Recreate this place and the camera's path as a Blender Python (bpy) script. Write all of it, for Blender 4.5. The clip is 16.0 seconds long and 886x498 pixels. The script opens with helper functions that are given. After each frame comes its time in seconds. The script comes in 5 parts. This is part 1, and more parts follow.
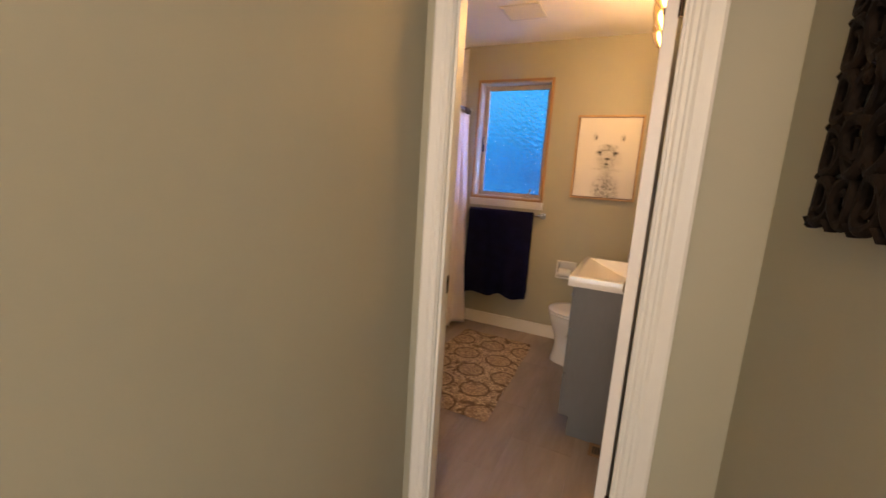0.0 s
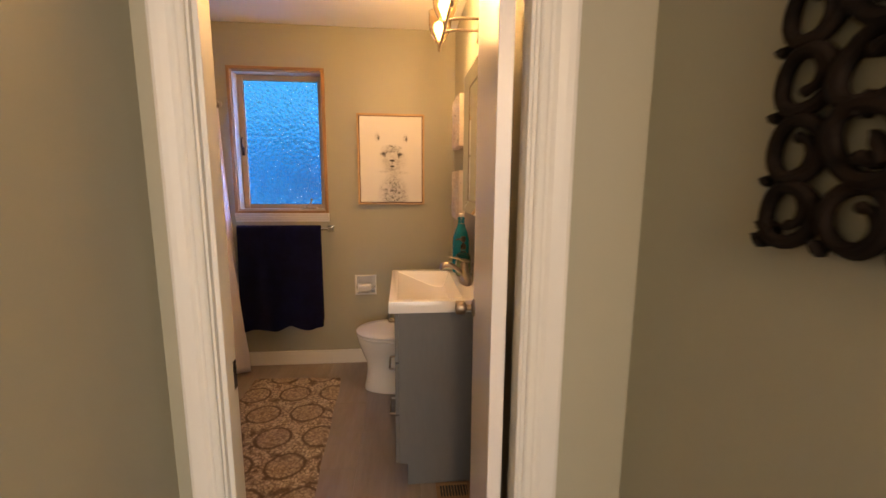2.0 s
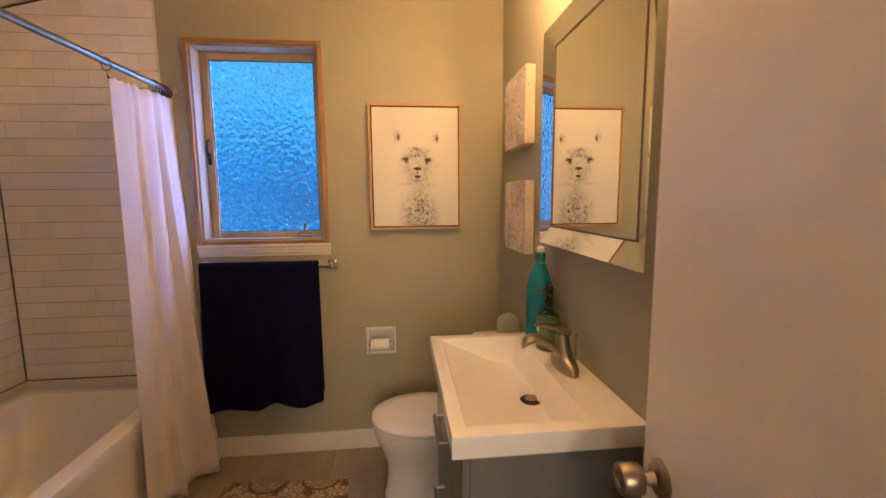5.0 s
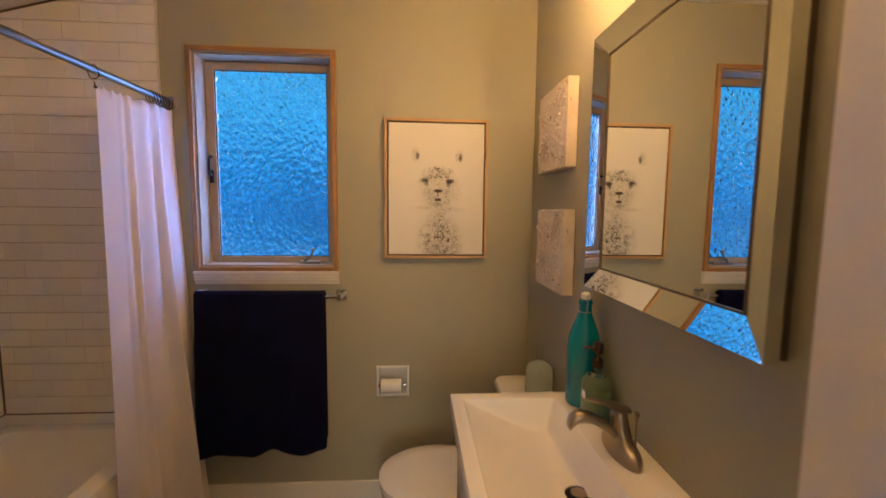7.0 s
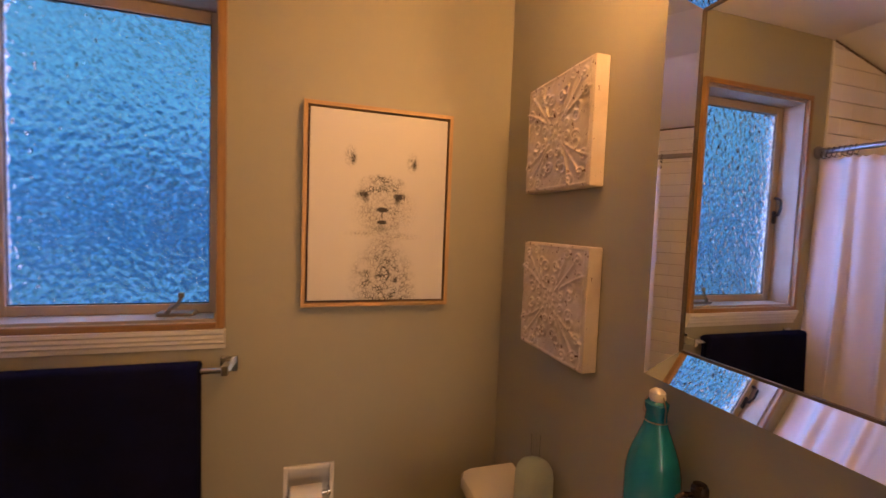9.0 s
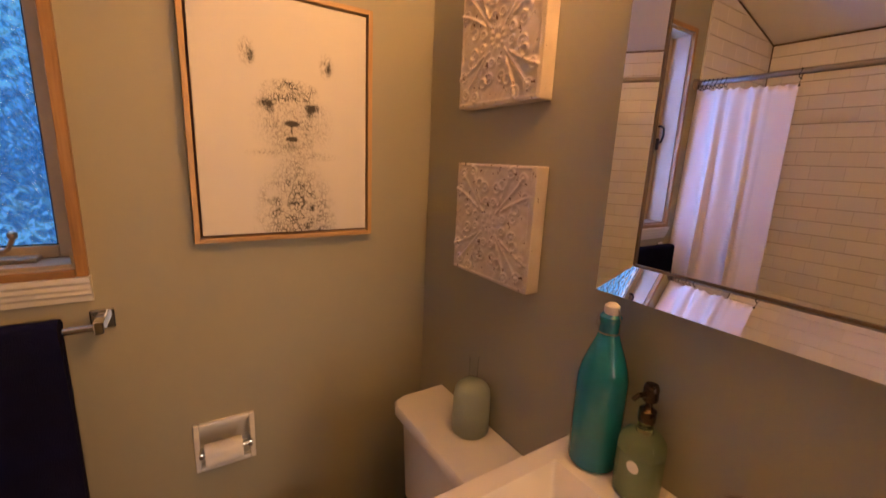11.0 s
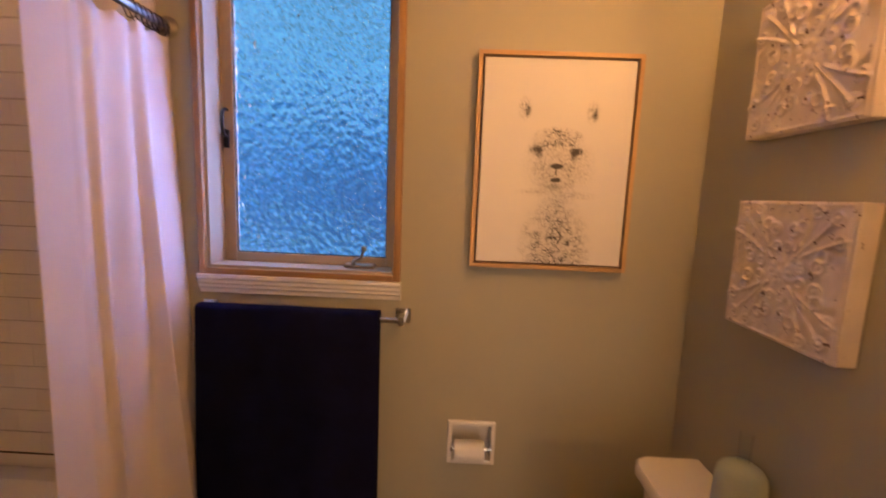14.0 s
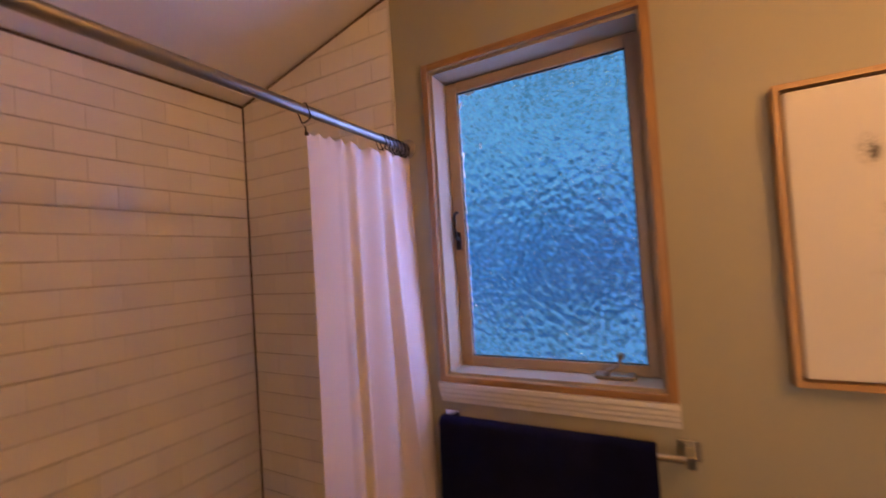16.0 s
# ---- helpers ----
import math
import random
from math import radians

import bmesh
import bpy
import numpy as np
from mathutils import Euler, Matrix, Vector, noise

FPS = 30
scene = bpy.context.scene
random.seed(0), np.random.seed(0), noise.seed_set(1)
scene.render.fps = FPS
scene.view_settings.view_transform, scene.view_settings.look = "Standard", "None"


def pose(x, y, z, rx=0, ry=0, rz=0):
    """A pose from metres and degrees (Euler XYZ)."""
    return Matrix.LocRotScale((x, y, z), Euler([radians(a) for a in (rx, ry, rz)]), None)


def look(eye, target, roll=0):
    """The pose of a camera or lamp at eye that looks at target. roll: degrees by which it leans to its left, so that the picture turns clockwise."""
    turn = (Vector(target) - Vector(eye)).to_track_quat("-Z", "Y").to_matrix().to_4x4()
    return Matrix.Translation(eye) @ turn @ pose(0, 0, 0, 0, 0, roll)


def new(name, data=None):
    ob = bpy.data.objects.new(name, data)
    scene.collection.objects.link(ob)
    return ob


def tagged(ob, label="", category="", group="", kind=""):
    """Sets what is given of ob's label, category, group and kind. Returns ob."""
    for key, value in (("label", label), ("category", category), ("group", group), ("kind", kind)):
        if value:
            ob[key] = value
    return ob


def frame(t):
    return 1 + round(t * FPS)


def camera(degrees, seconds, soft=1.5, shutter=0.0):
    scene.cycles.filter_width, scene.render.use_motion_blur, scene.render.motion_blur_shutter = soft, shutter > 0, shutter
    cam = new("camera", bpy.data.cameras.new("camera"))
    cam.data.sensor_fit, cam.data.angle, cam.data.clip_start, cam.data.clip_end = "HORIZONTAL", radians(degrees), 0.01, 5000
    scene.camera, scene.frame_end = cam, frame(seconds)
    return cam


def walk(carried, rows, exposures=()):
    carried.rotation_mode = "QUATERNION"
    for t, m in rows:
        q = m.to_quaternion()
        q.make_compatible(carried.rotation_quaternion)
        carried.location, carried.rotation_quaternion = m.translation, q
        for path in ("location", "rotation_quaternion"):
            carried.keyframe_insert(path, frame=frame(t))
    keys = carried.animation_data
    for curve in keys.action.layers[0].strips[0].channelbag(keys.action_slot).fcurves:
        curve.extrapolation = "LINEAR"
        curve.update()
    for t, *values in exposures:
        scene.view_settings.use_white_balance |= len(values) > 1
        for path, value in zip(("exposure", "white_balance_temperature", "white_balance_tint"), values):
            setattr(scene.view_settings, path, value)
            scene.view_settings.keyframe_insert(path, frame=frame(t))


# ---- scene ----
cam = camera(94.4, 16.0, shutter=0.5)
PATH = [
    (0, (-0.136, -3.455, 1.321), (-0.982, -1.678, 0.967), 3.7),
    (0.5, (-0.219, -3.358, 1.322), (-0.749, -1.463, 0.962), 3.4),
    (1, (-0.337, -3.256, 1.345), (-0.385, -1.28, 1.041), 2.2),
    (1.5, (-0.356, -3.188, 1.366), (-0.112, -1.225, 1.071), 1.7),
    (2, (-0.359, -3.042, 1.353), (-0.165, -1.075, 1.044), 0.4),
    (2.5, (-0.328, -2.83, 1.351), (-0.286, -0.864, 0.988), 0.1),
    (3, (-0.352, -2.677, 1.328), (-0.384, -0.768, 0.733), -1.7),
    (3.5, (-0.429, -2.516, 1.332), (-0.322, -0.6, 0.768), -1.2),
    (4, (-0.48, -2.405, 1.346), (-0.307, -0.441, 1.012), -0.2),
    (4.2, (-0.514, -2.359, 1.34), (-0.338, -0.387, 1.06), -0.3),
    (6.3, (-0.52, -1.992, 1.427), (-0.286, -0.019, 1.194), -0.6),
    (6.5, (-0.518, -1.991, 1.423), (-0.316, -0.015, 1.19), -0.5),
    (7, (-0.529, -1.931, 1.43), (-0.399, 0.056, 1.245), 0.6),
    (7.5, (-0.558, -1.744, 1.423), (-0.349, 0.244, 1.366), 2.6),
    (8, (-0.58, -1.571, 1.442), (-0.267, 0.403, 1.364), 2.8),
    (8.2, (-0.582, -1.527, 1.453), (-0.254, 0.443, 1.353), 2.9),
    (10.3, (-0.702, -1.211, 1.484), (0.329, 0.493, 1.307), 1.3),
    (10.5, (-0.698, -1.213, 1.467), (0.338, 0.48, 1.219), 2.0),
    (11, (-0.699, -1.22, 1.443), (0.365, 0.421, 1.022), 2.6),
    (11.5, (-0.689, -1.232, 1.421), (0.326, 0.384, 0.821), 2.5),
    (12, (-0.681, -1.25, 1.399), (0.225, 0.375, 0.665), 3.7),
    (12.5, (-0.68, -1.256, 1.384), (0.105, 0.425, 0.639), 5.3),
    (13, (-0.692, -1.269, 1.383), (-0.162, 0.546, 0.733), 4.8),
    (13.5, (-0.716, -1.279, 1.402), (-0.486, 0.654, 0.942), 3.4),
    (14, (-0.726, -1.281, 1.423), (-0.776, 0.702, 1.163), 2.3),
    (14.5, (-0.748, -1.265, 1.439), (-1.022, 0.71, 1.292), 1.5),
    (15, (-0.792, -1.261, 1.456), (-1.24, 0.685, 1.34), 0.7),
    (15.5, (-0.832, -1.245, 1.471), (-1.486, 0.645, 1.429), 0.4),
    (16, (-0.901, -1.131, 1.523), (-1.841, 0.634, 1.573), -3.7),
]
# the clip's own exposure and white balance: seconds, stops, kelvin, tint
EXPOSURES = [(0.0, -0.10, 6100, 14), (1.0, -0.08, 6350, 16), (2.0, -0.09, 6300, 15), (3.0, -0.06, 6450, 18), (4.0, 0.02, 6450, 17), (6.5, -0.31, 5850, 7), (7.5, -0.49, 6200, 13), (8.2, -0.61, 6800, 22), (10.5, -0.53, 7300, 32), (11.5, -0.18, 6900, 26),
             (12.5, 0.03, 6500, 23), (13.5, -0.18, 6900, 27), (14.0, -0.33, 7300, 31), (14.5, -0.52, 7700, 35), (15.0, -0.52, 7700, 35), (15.5, -0.66, 7400, 33), (16.0, -0.70, 7200, 33)]
walk(cam, [(t, look(eye, target, roll)) for t, eye, target, roll in PATH], exposures=EXPOSURES)

# ---- world and light ----
world = bpy.data.worlds.new("world")
scene.world = world
world.use_nodes = True
wn = world.node_tree.nodes
sky = wn.new("ShaderNodeTexSky")
sky.sky_type = "NISHITA"
sky.sun_disc = False
sky.sun_elevation = radians(4)
sky.sun_rotation = radians(180)
wn["Background"].inputs[1].default_value = 0.05
world.node_tree.links.new(sky.outputs[0], wn["Background"].inputs[0])

BULB = 248.0          # radiance of the sconce bulbs
DUSK = 1.0            # radiance factor of the evening sky behind the obscure glass
HALL_WINDOW = 34.0     # watts, each of two windows
HALL_CEILING = 80.0    # watts

# ---- materials ----
def nodes_of(name):
    m = bpy.data.materials.new(name)
    m.use_nodes = True
    nt = m.node_tree
    return m, nt, nt.nodes["Principled BSDF"]


def node(nt, kind, **sockets):
    n = nt.nodes.new(kind)
    for k, v in sockets.items():
        n.inputs[k.replace("_", " ")].default_value = v
    return n


def ramp(nt, fac, stops):
    r = nt.nodes.new("ShaderNodeValToRGB")
    e = r.color_ramp.elements
    while len(e) < len(stops):
        e.new(0.5)
    for el, (p, c) in zip(e, stops):
        el.position = p
        el.color = (*c, 1) if len(c) == 3 else c
    nt.links.new(fac, r.inputs[0])
    return r.outputs[0]


def math_node(nt, op, a, b=None, clamp=False):
    n = nt.nodes.new("ShaderNodeMath")
    n.operation = op
    n.use_clamp = clamp
    for i, v in enumerate((a, b)):
        if v is None:
            continue
        if isinstance(v, (int, float)):
            n.inputs[i].default_value = v
        else:
            nt.links.new(v, n.inputs[i])
    return n.outputs[0]


def mix_colour(nt, fac, a, b):
    n = nt.nodes.new("ShaderNodeMix")
    n.data_type = "RGBA"
    for key, v in ((0, fac), (6, a), (7, b)):
        if isinstance(v, (int, float)):
            n.inputs[key].default_value = v
        elif isinstance(v, tuple):
            n.inputs[key].default_value = (*v, 1)
        else:
            nt.links.new(v, n.inputs[key])
    return n.outputs[2]


def coords(nt, scale=(1, 1, 1), kind="Object"):
    tc = nt.nodes.new("ShaderNodeTexCoord")
    mp = nt.nodes.new("ShaderNodeMapping")
    mp.inputs["Scale"].default_value = scale
    nt.links.new(tc.outputs[kind], mp.inputs[0])
    return mp.outputs[0]


def noise_tex(nt, vec, scale, detail=3.0, rough=0.55):
    n = node(nt, "ShaderNodeTexNoise", Scale=scale, Detail=detail, Roughness=rough)
    nt.links.new(vec, n.inputs["Vector"])
    return n.outputs[0]


def bump(nt, bsdf, height, strength, distance=0.002):
    b = node(nt, "ShaderNodeBump", Strength=strength, Distance=distance)
    nt.links.new(height, b.inputs["Height"])
    nt.links.new(b.outputs[0], bsdf.inputs["Normal"])


def surface(name, colour, rough=0.5, metal=0.0, vary=0.06, big=3.0, fine=220.0, relief=0.12, dist=0.0012, stretch=(1, 1, 1), coat=0.0, rvary=0.08):
    """A plain finish: two scales of tone, a little uneven gloss, fine relief."""
    m, nt, b = nodes_of(name)
    v = coords(nt, stretch)
    n1, n2 = noise_tex(nt, v, big, 4), noise_tex(nt, v, fine, 2)
    mixed = math_node(nt, "ADD", math_node(nt, "MULTIPLY", n1, 0.7), math_node(nt, "MULTIPLY", n2, 0.3))
    lo = tuple(max(0, c * (1 - vary)) for c in colour)
    hi = tuple(min(1, c * (1 + vary)) for c in colour)
    nt.links.new(ramp(nt, mixed, [(0.3, lo), (0.7, hi)]), b.inputs["Base Color"])
    nt.links.new(math_node(nt, "ADD", math_node(nt, "MULTIPLY", n1, rvary * 2), rough - rvary), b.inputs["Roughness"])
    b.inputs["Metallic"].default_value = metal
    b.inputs["Coat Weight"].default_value = coat
    if relief:
        bump(nt, b, n2, relief, dist)
    return m


def wood(name, dark, light, axis="z", rough=0.4, scale=1.0):
    m, nt, b = nodes_of(name)
    s = {"x": (2.5, 40, 40), "y": (40, 2.5, 40), "z": (40, 40, 2.5)}[axis]
    v = coords(nt, tuple(c * scale for c in s))
    n1, n2 = noise_tex(nt, v, 1.0, 5, 0.6), noise_tex(nt, v, 6.0, 2)
    g = math_node(nt, "ADD", math_node(nt, "MULTIPLY", n1, 0.75), math_node(nt, "MULTIPLY", n2, 0.25))
    nt.links.new(ramp(nt, g, [(0.32, dark), (0.68, light)]), b.inputs["Base Color"])
    b.inputs["Roughness"].default_value = rough
    bump(nt, b, g, 0.25, 0.0006)
    return m


PAINT = (0.365, 0.347, 0.262)
wall_paint = surface("wall_paint", PAINT, 0.62, vary=0.03, big=1.6, fine=320, relief=0.10, dist=0.0008)
ceiling_paint = surface("ceiling_paint", (0.85, 0.83, 0.79), 0.8, vary=0.03, fine=150, relief=0.25)
trim_paint = surface("trim_paint", (0.72, 0.70, 0.65), 0.40, vary=0.025, big=3, fine=40, relief=0.0)
door_paint = surface("door_paint", (0.82, 0.775, 0.73), 0.34, vary=0.03, big=4, fine=120, relief=0.08)
oak = wood("oak", (0.22, 0.112, 0.038), (0.42, 0.235, 0.088), "z", 0.38)
oak_across = wood("oak_across", (0.22, 0.112, 0.038), (0.42, 0.235, 0.088), "x", 0.38)
pale_oak = wood("pale_oak", (0.36, 0.205, 0.082), (0.56, 0.36, 0.165), "z", 0.45)
pale_oak_across = wood("pale_oak_across", (0.36, 0.205, 0.082), (0.56, 0.36, 0.165), "x", 0.45)
sash_paint = surface("sash_paint", (0.38, 0.30, 0.205), 0.4, vary=0.08, big=9, fine=140)
tile_glaze, nt, b = nodes_of("tile_glaze")
info = nt.nodes.new("ShaderNodeObjectInfo")
nt.links.new(ramp(nt, info.outputs["Random"], [(0, (0.82, 0.79, 0.74)), (1, (0.88, 0.85, 0.81))]), b.inputs["Base Color"])
b.inputs["Roughness"].default_value = 0.16
bump(nt, b, noise_tex(nt, coords(nt), 14, 2), 0.12, 0.002)
grout = surface("grout", (0.37, 0.29, 0.215), 0.9, vary=0.2, big=20, fine=300, relief=0.3)
enamel = surface("enamel", (0.87, 0.85, 0.80), 0.14, vary=0.02, big=2, fine=60, relief=0.0, coat=0.3)
china = surface("china", (0.82, 0.79, 0.74), 0.10, vary=0.015, big=2, fine=60, relief=0.0, coat=0.4)
marble_white = surface("marble_white", (0.84, 0.81, 0.77), 0.12, vary=0.015, big=3, fine=50, relief=0.0, coat=0.3)
vanity_grey = surface("vanity_grey", (0.150, 0.148, 0.145), 0.42, vary=0.10, big=5, fine=60, relief=0.08, stretch=(1, 1, 0.25))
toe_dark = surface("toe_dark", (0.03, 0.03, 0.03), 0.6)
nickel = surface("nickel", (0.36, 0.30, 0.23), 0.34, 1.0, vary=0.05, big=10, fine=400, relief=0.05, dist=0.0003)
chrome = surface("chrome", (0.72, 0.72, 0.72), 0.08, 1.0, vary=0.03, fine=200, relief=0.0, rvary=0.03)
bronze = surface("bronze", (0.065, 0.046, 0.034), 0.28, 1.0, vary=0.15, big=30, fine=300, relief=0.05)
steel_rod = surface("steel_rod", (0.36, 0.33, 0.29), 0.34, 1.0, vary=0.05, big=12, fine=300, relief=0.0)
mirror_glass = surface("mirror_glass", (0.86, 0.88, 0.87), 0.0, 1.0, vary=0.0, relief=0.0, rvary=0.0)
mirror_edge = surface("mirror_edge", (0.16, 0.12, 0.08), 0.35, 0.6, vary=0.1)
black_metal = surface("black_metal", (0.02, 0.018, 0.016), 0.45, 0.7, vary=0.2)
paper = surface("paper", (0.82, 0.80, 0.76), 0.95, vary=0.03, big=30, fine=400, relief=0.25)
cork = surface("cork", (0.70, 0.66, 0.58), 0.7, vary=0.1, big=40, fine=300)
teal_glass = surface("teal_glass", (0.0, 0.165, 0.225), 0.22, vary=0.08, big=9, fine=40, relief=0.0, coat=0.15, rvary=0.03)
navy = surface("navy_terry", (0.005, 0.0055, 0.024), 0.95, vary=0.35, big=12, fine=420, relief=0.9, dist=0.003)
register_tan = surface("register_tan", (0.26, 0.16, 0.085), 0.5, 0.3, vary=0.15, big=20, fine=200)
# dark red-brown standing for the shaded oak inside the picture frame
gap_shade = surface("gap_shade", (0.085, 0.030, 0.014), 0.7, vary=0.2)
caulk = surface("caulk", (0.10, 0.065, 0.042), 0.7, vary=0.3)
navy.node_tree.nodes["Principled BSDF"].inputs["Specular IOR Level"].default_value = 0.08
frost_green = surface("frost_green", (0.64, 0.72, 0.61), 0.38, vary=0.06, big=14, fine=120, relief=0.03)
frost_green.node_tree.nodes["Principled BSDF"].inputs["Transmission Weight"].default_value = 0.55
frost_green.node_tree.nodes["Principled BSDF"].inputs["IOR"].default_value = 1.2
carved = surface("carved_wood", (0.012, 0.0075, 0.005), 0.75, vary=0.5, big=18, fine=160, relief=0.5, dist=0.002)
carved.node_tree.nodes["Principled BSDF"].inputs["Specular IOR Level"].default_value = 0.12
floor_mat, nt, b = nodes_of("floor_tile")
info = nt.nodes.new("ShaderNodeObjectInfo")
v = coords(nt, (6, 1.2, 1))
n1 = noise_tex(nt, v, 3.0, 6, 0.65)
tone = math_node(nt, "ADD", n1, math_node(nt, "MULTIPLY", info.outputs["Random"], 0.16))
nt.links.new(ramp(nt, tone, [(0.30, (0.190, 0.150, 0.122)), (0.85, (0.300, 0.245, 0.208))]), b.inputs["Base Color"])
b.inputs["Roughness"].default_value = 0.36
bump(nt, b, n1, 0.15, 0.001)


def clear_glass(name, colour, rough, ior=1.45):
    m, nt, b = nodes_of(name)
    b.inputs["Base Color"].default_value = (*colour, 1)
    b.inputs["Roughness"].default_value = rough
    b.inputs["Transmission Weight"].default_value = 1.0
    b.inputs["IOR"].default_value = ior
    return m, nt, b


shade_glass, nt, b = clear_glass("shade_glass", (1.0, 0.86, 0.62), 0.12)
soap_glass, nt, b = clear_glass("soap_glass", (0.82, 0.93, 0.78), 0.04)
soap_liquid = surface("soap_liquid", (0.58, 0.72, 0.50), 0.12, vary=0.05, relief=0.0)
soap_liquid.node_tree.nodes["Principled BSDF"].inputs["Transmission Weight"].default_value = 0.55
hammered, nt, b = clear_glass("hammered_glass", (0.93, 0.97, 1.0), 0.025)
v = coords(nt, (1, 12, 0.8))
wob = node(nt, "ShaderNodeTexNoise", Scale=30.0, Detail=2.0)
nt.links.new(v, wob.inputs["Vector"])
vm = nt.nodes.new("ShaderNodeVectorMath")
vm.operation = "MULTIPLY_ADD"
vm.inputs[1].default_value = (0.014, 0.014, 0.014)
nt.links.new(wob.outputs["Color"], vm.inputs[0])
nt.links.new(v, vm.inputs[2])
vor = node(nt, "ShaderNodeTexVoronoi", Scale=52.0)
vor.feature = "SMOOTH_F1"
vor.inputs["Smoothness"].default_value = 0.35
nt.links.new(vm.outputs[0], vor.inputs["Vector"])
bump(nt, b, vor.outputs["Distance"], 1.0, 0.0072)

# evening sky and garden behind the obscure glass: a plain glowing distance
dusk, nt, b = nodes_of("dusk_distance")
v = coords(nt, (1, 1, 1), "Object")
sep = nt.nodes.new("ShaderNodeSeparateXYZ")
nt.links.new(v, sep.inputs[0])
soft = noise_tex(nt, v, 0.9, 3)
hgt = math_node(nt, "ADD", sep.outputs["Z"], math_node(nt, "MULTIPLY", math_node(nt, "SUBTRACT", soft, 0.5), 1.2))
grad = ramp(nt, math_node(nt, "MULTIPLY", hgt, 0.2), [(0.00, (0.09, 0.50, 1.0)), (0.15, (0.08, 0.45, 0.97)), (0.24, (0.012, 0.15, 0.47)), (0.34, (0.022, 0.28, 0.75)), (0.58, (0.08, 0.52, 1.0)), (1.0, (0.13, 0.58, 1.1))])
boughs = math_node(nt, "ADD", math_node(nt, "MULTIPLY", math_node(nt, "SUBTRACT", noise_tex(nt, v, 1.7, 3, 0.55), 0.38), 4.2, True), 0.54)
em = node(nt, "ShaderNodeEmission")
high = math_node(nt, "MULTIPLY", math_node(nt, "MINIMUM", math_node(nt, "MAXIMUM", math_node(nt, "SUBTRACT", sep.outputs["Z"], 5.0), 0.0), 2.0), 2.0)
# brightness added at the eastern end, out of view, to light the curtain blue
east_boost = math_node(nt, "MULTIPLY", math_node(nt, "MINIMUM", math_node(nt, "MAXIMUM", math_node(nt, "SUBTRACT", sep.outputs["X"], 1.2), 0.0), 4.0), 20.0)
nt.links.new(math_node(nt, "MULTIPLY", math_node(nt, "ADD", math_node(nt, "ADD", high, east_boost), boughs), DUSK), em.inputs[1])
# bluer tint for that added glow
side = math_node(nt, "MULTIPLY", math_node(nt, "SUBTRACT", sep.outputs["X"], 0.9), 1.5, True)
nt.links.new(mix_colour(nt, side, grad, (0.22, 0.40, 1.0)), em.inputs[0])
nt.links.new(em.outputs[0], nt.nodes["Material Output"].inputs[0])


def glow(name, colour, strength):
    m, nt, b = nodes_of(name)
    e = node(nt, "ShaderNodeEmission", Strength=strength)
    e.inputs[0].default_value = (*colour, 1)
    nt.links.new(e.outputs[0], nt.nodes["Material Output"].inputs[0])
    return m


bulb_glow = glow("bulb_glow", (1.0, 0.54, 0.18), BULB)

cloth, nt, b = nodes_of("curtain_cloth")
v = coords(nt)
weave = noise_tex(nt, v, 500, 2)
nt.links.new(ramp(nt, noise_tex(nt, v, 5, 3), [(0.3, (0.87, 0.81, 0.80)), (0.7, (0.92, 0.87, 0.86))]), b.inputs["Base Color"])
b.inputs["Roughness"].default_value = 0.85
bump(nt, b, weave, 0.2, 0.0006)
tr = node(nt, "ShaderNodeBsdfTranslucent")
tr.inputs[0].default_value = (0.90, 0.86, 0.85, 1)
mx = node(nt, "ShaderNodeMixShader")
mx.inputs[0].default_value = 0.42
nt.links.new(b.outputs[0], mx.inputs[1])
nt.links.new(tr.outputs[0], mx.inputs[2])
nt.links.new(mx.outputs[0], nt.nodes["Material Output"].inputs[0])

# bath mat: staggered ovals with dark outlines on a mottled ground
rug_mat, nt, b = nodes_of("rug_pile")
v = coords(nt)
sep = nt.nodes.new("ShaderNodeSeparateXYZ")
warp = noise_tex(nt, v, 16, 2)
nt.links.new(v, sep.inputs[0])
wob_x = math_node(nt, "ADD", sep.outputs["X"], math_node(nt, "MULTIPLY", math_node(nt, "SUBTRACT", warp, 0.5), 0.02))
wob_y = math_node(nt, "ADD", sep.outputs["Y"], math_node(nt, "MULTIPLY", math_node(nt, "SUBTRACT", warp, 0.5), -0.02))


def ovals(dx, dy):
    px, py = 0.250, 0.472
    ux = math_node(nt, "SUBTRACT", math_node(nt, "FRACT", math_node(nt, "ADD", math_node(nt, "DIVIDE", wob_x, px), 20 + dx)), 0.5)
    uy = math_node(nt, "SUBTRACT", math_node(nt, "FRACT", math_node(nt, "ADD", math_node(nt, "DIVIDE", wob_y, py), 20 + dy)), 0.5)
    ax, ay = math_node(nt, "MULTIPLY", ux, px / 0.092), math_node(nt, "MULTIPLY", uy, py / 0.090)
    return math_node(nt, "SQRT", math_node(nt, "ADD", math_node(nt, "MULTIPLY", ax, ax), math_node(nt, "MULTIPLY", ay, ay)))


near_oval = math_node(nt, "MINIMUM", ovals(0.872, 0.197), ovals(0.372, 0.706))
ring = math_node(nt, "MULTIPLY", math_node(nt, "SUBTRACT", 0.125, math_node(nt, "ABSOLUTE", math_node(nt, "SUBTRACT", near_oval, 1.0))), 11.0, True)
bend = node(nt, "ShaderNodeTexNoise", Scale=24.0, Detail=2.0)
nt.links.new(v, bend.inputs["Vector"])
bent = nt.nodes.new("ShaderNodeVectorMath")
bent.operation = "MULTIPLY_ADD"
bent.inputs[1].default_value = (0.045, 0.045, 0.0)
nt.links.new(bend.outputs["Color"], bent.inputs[0])
nt.links.new(v, bent.inputs[2])
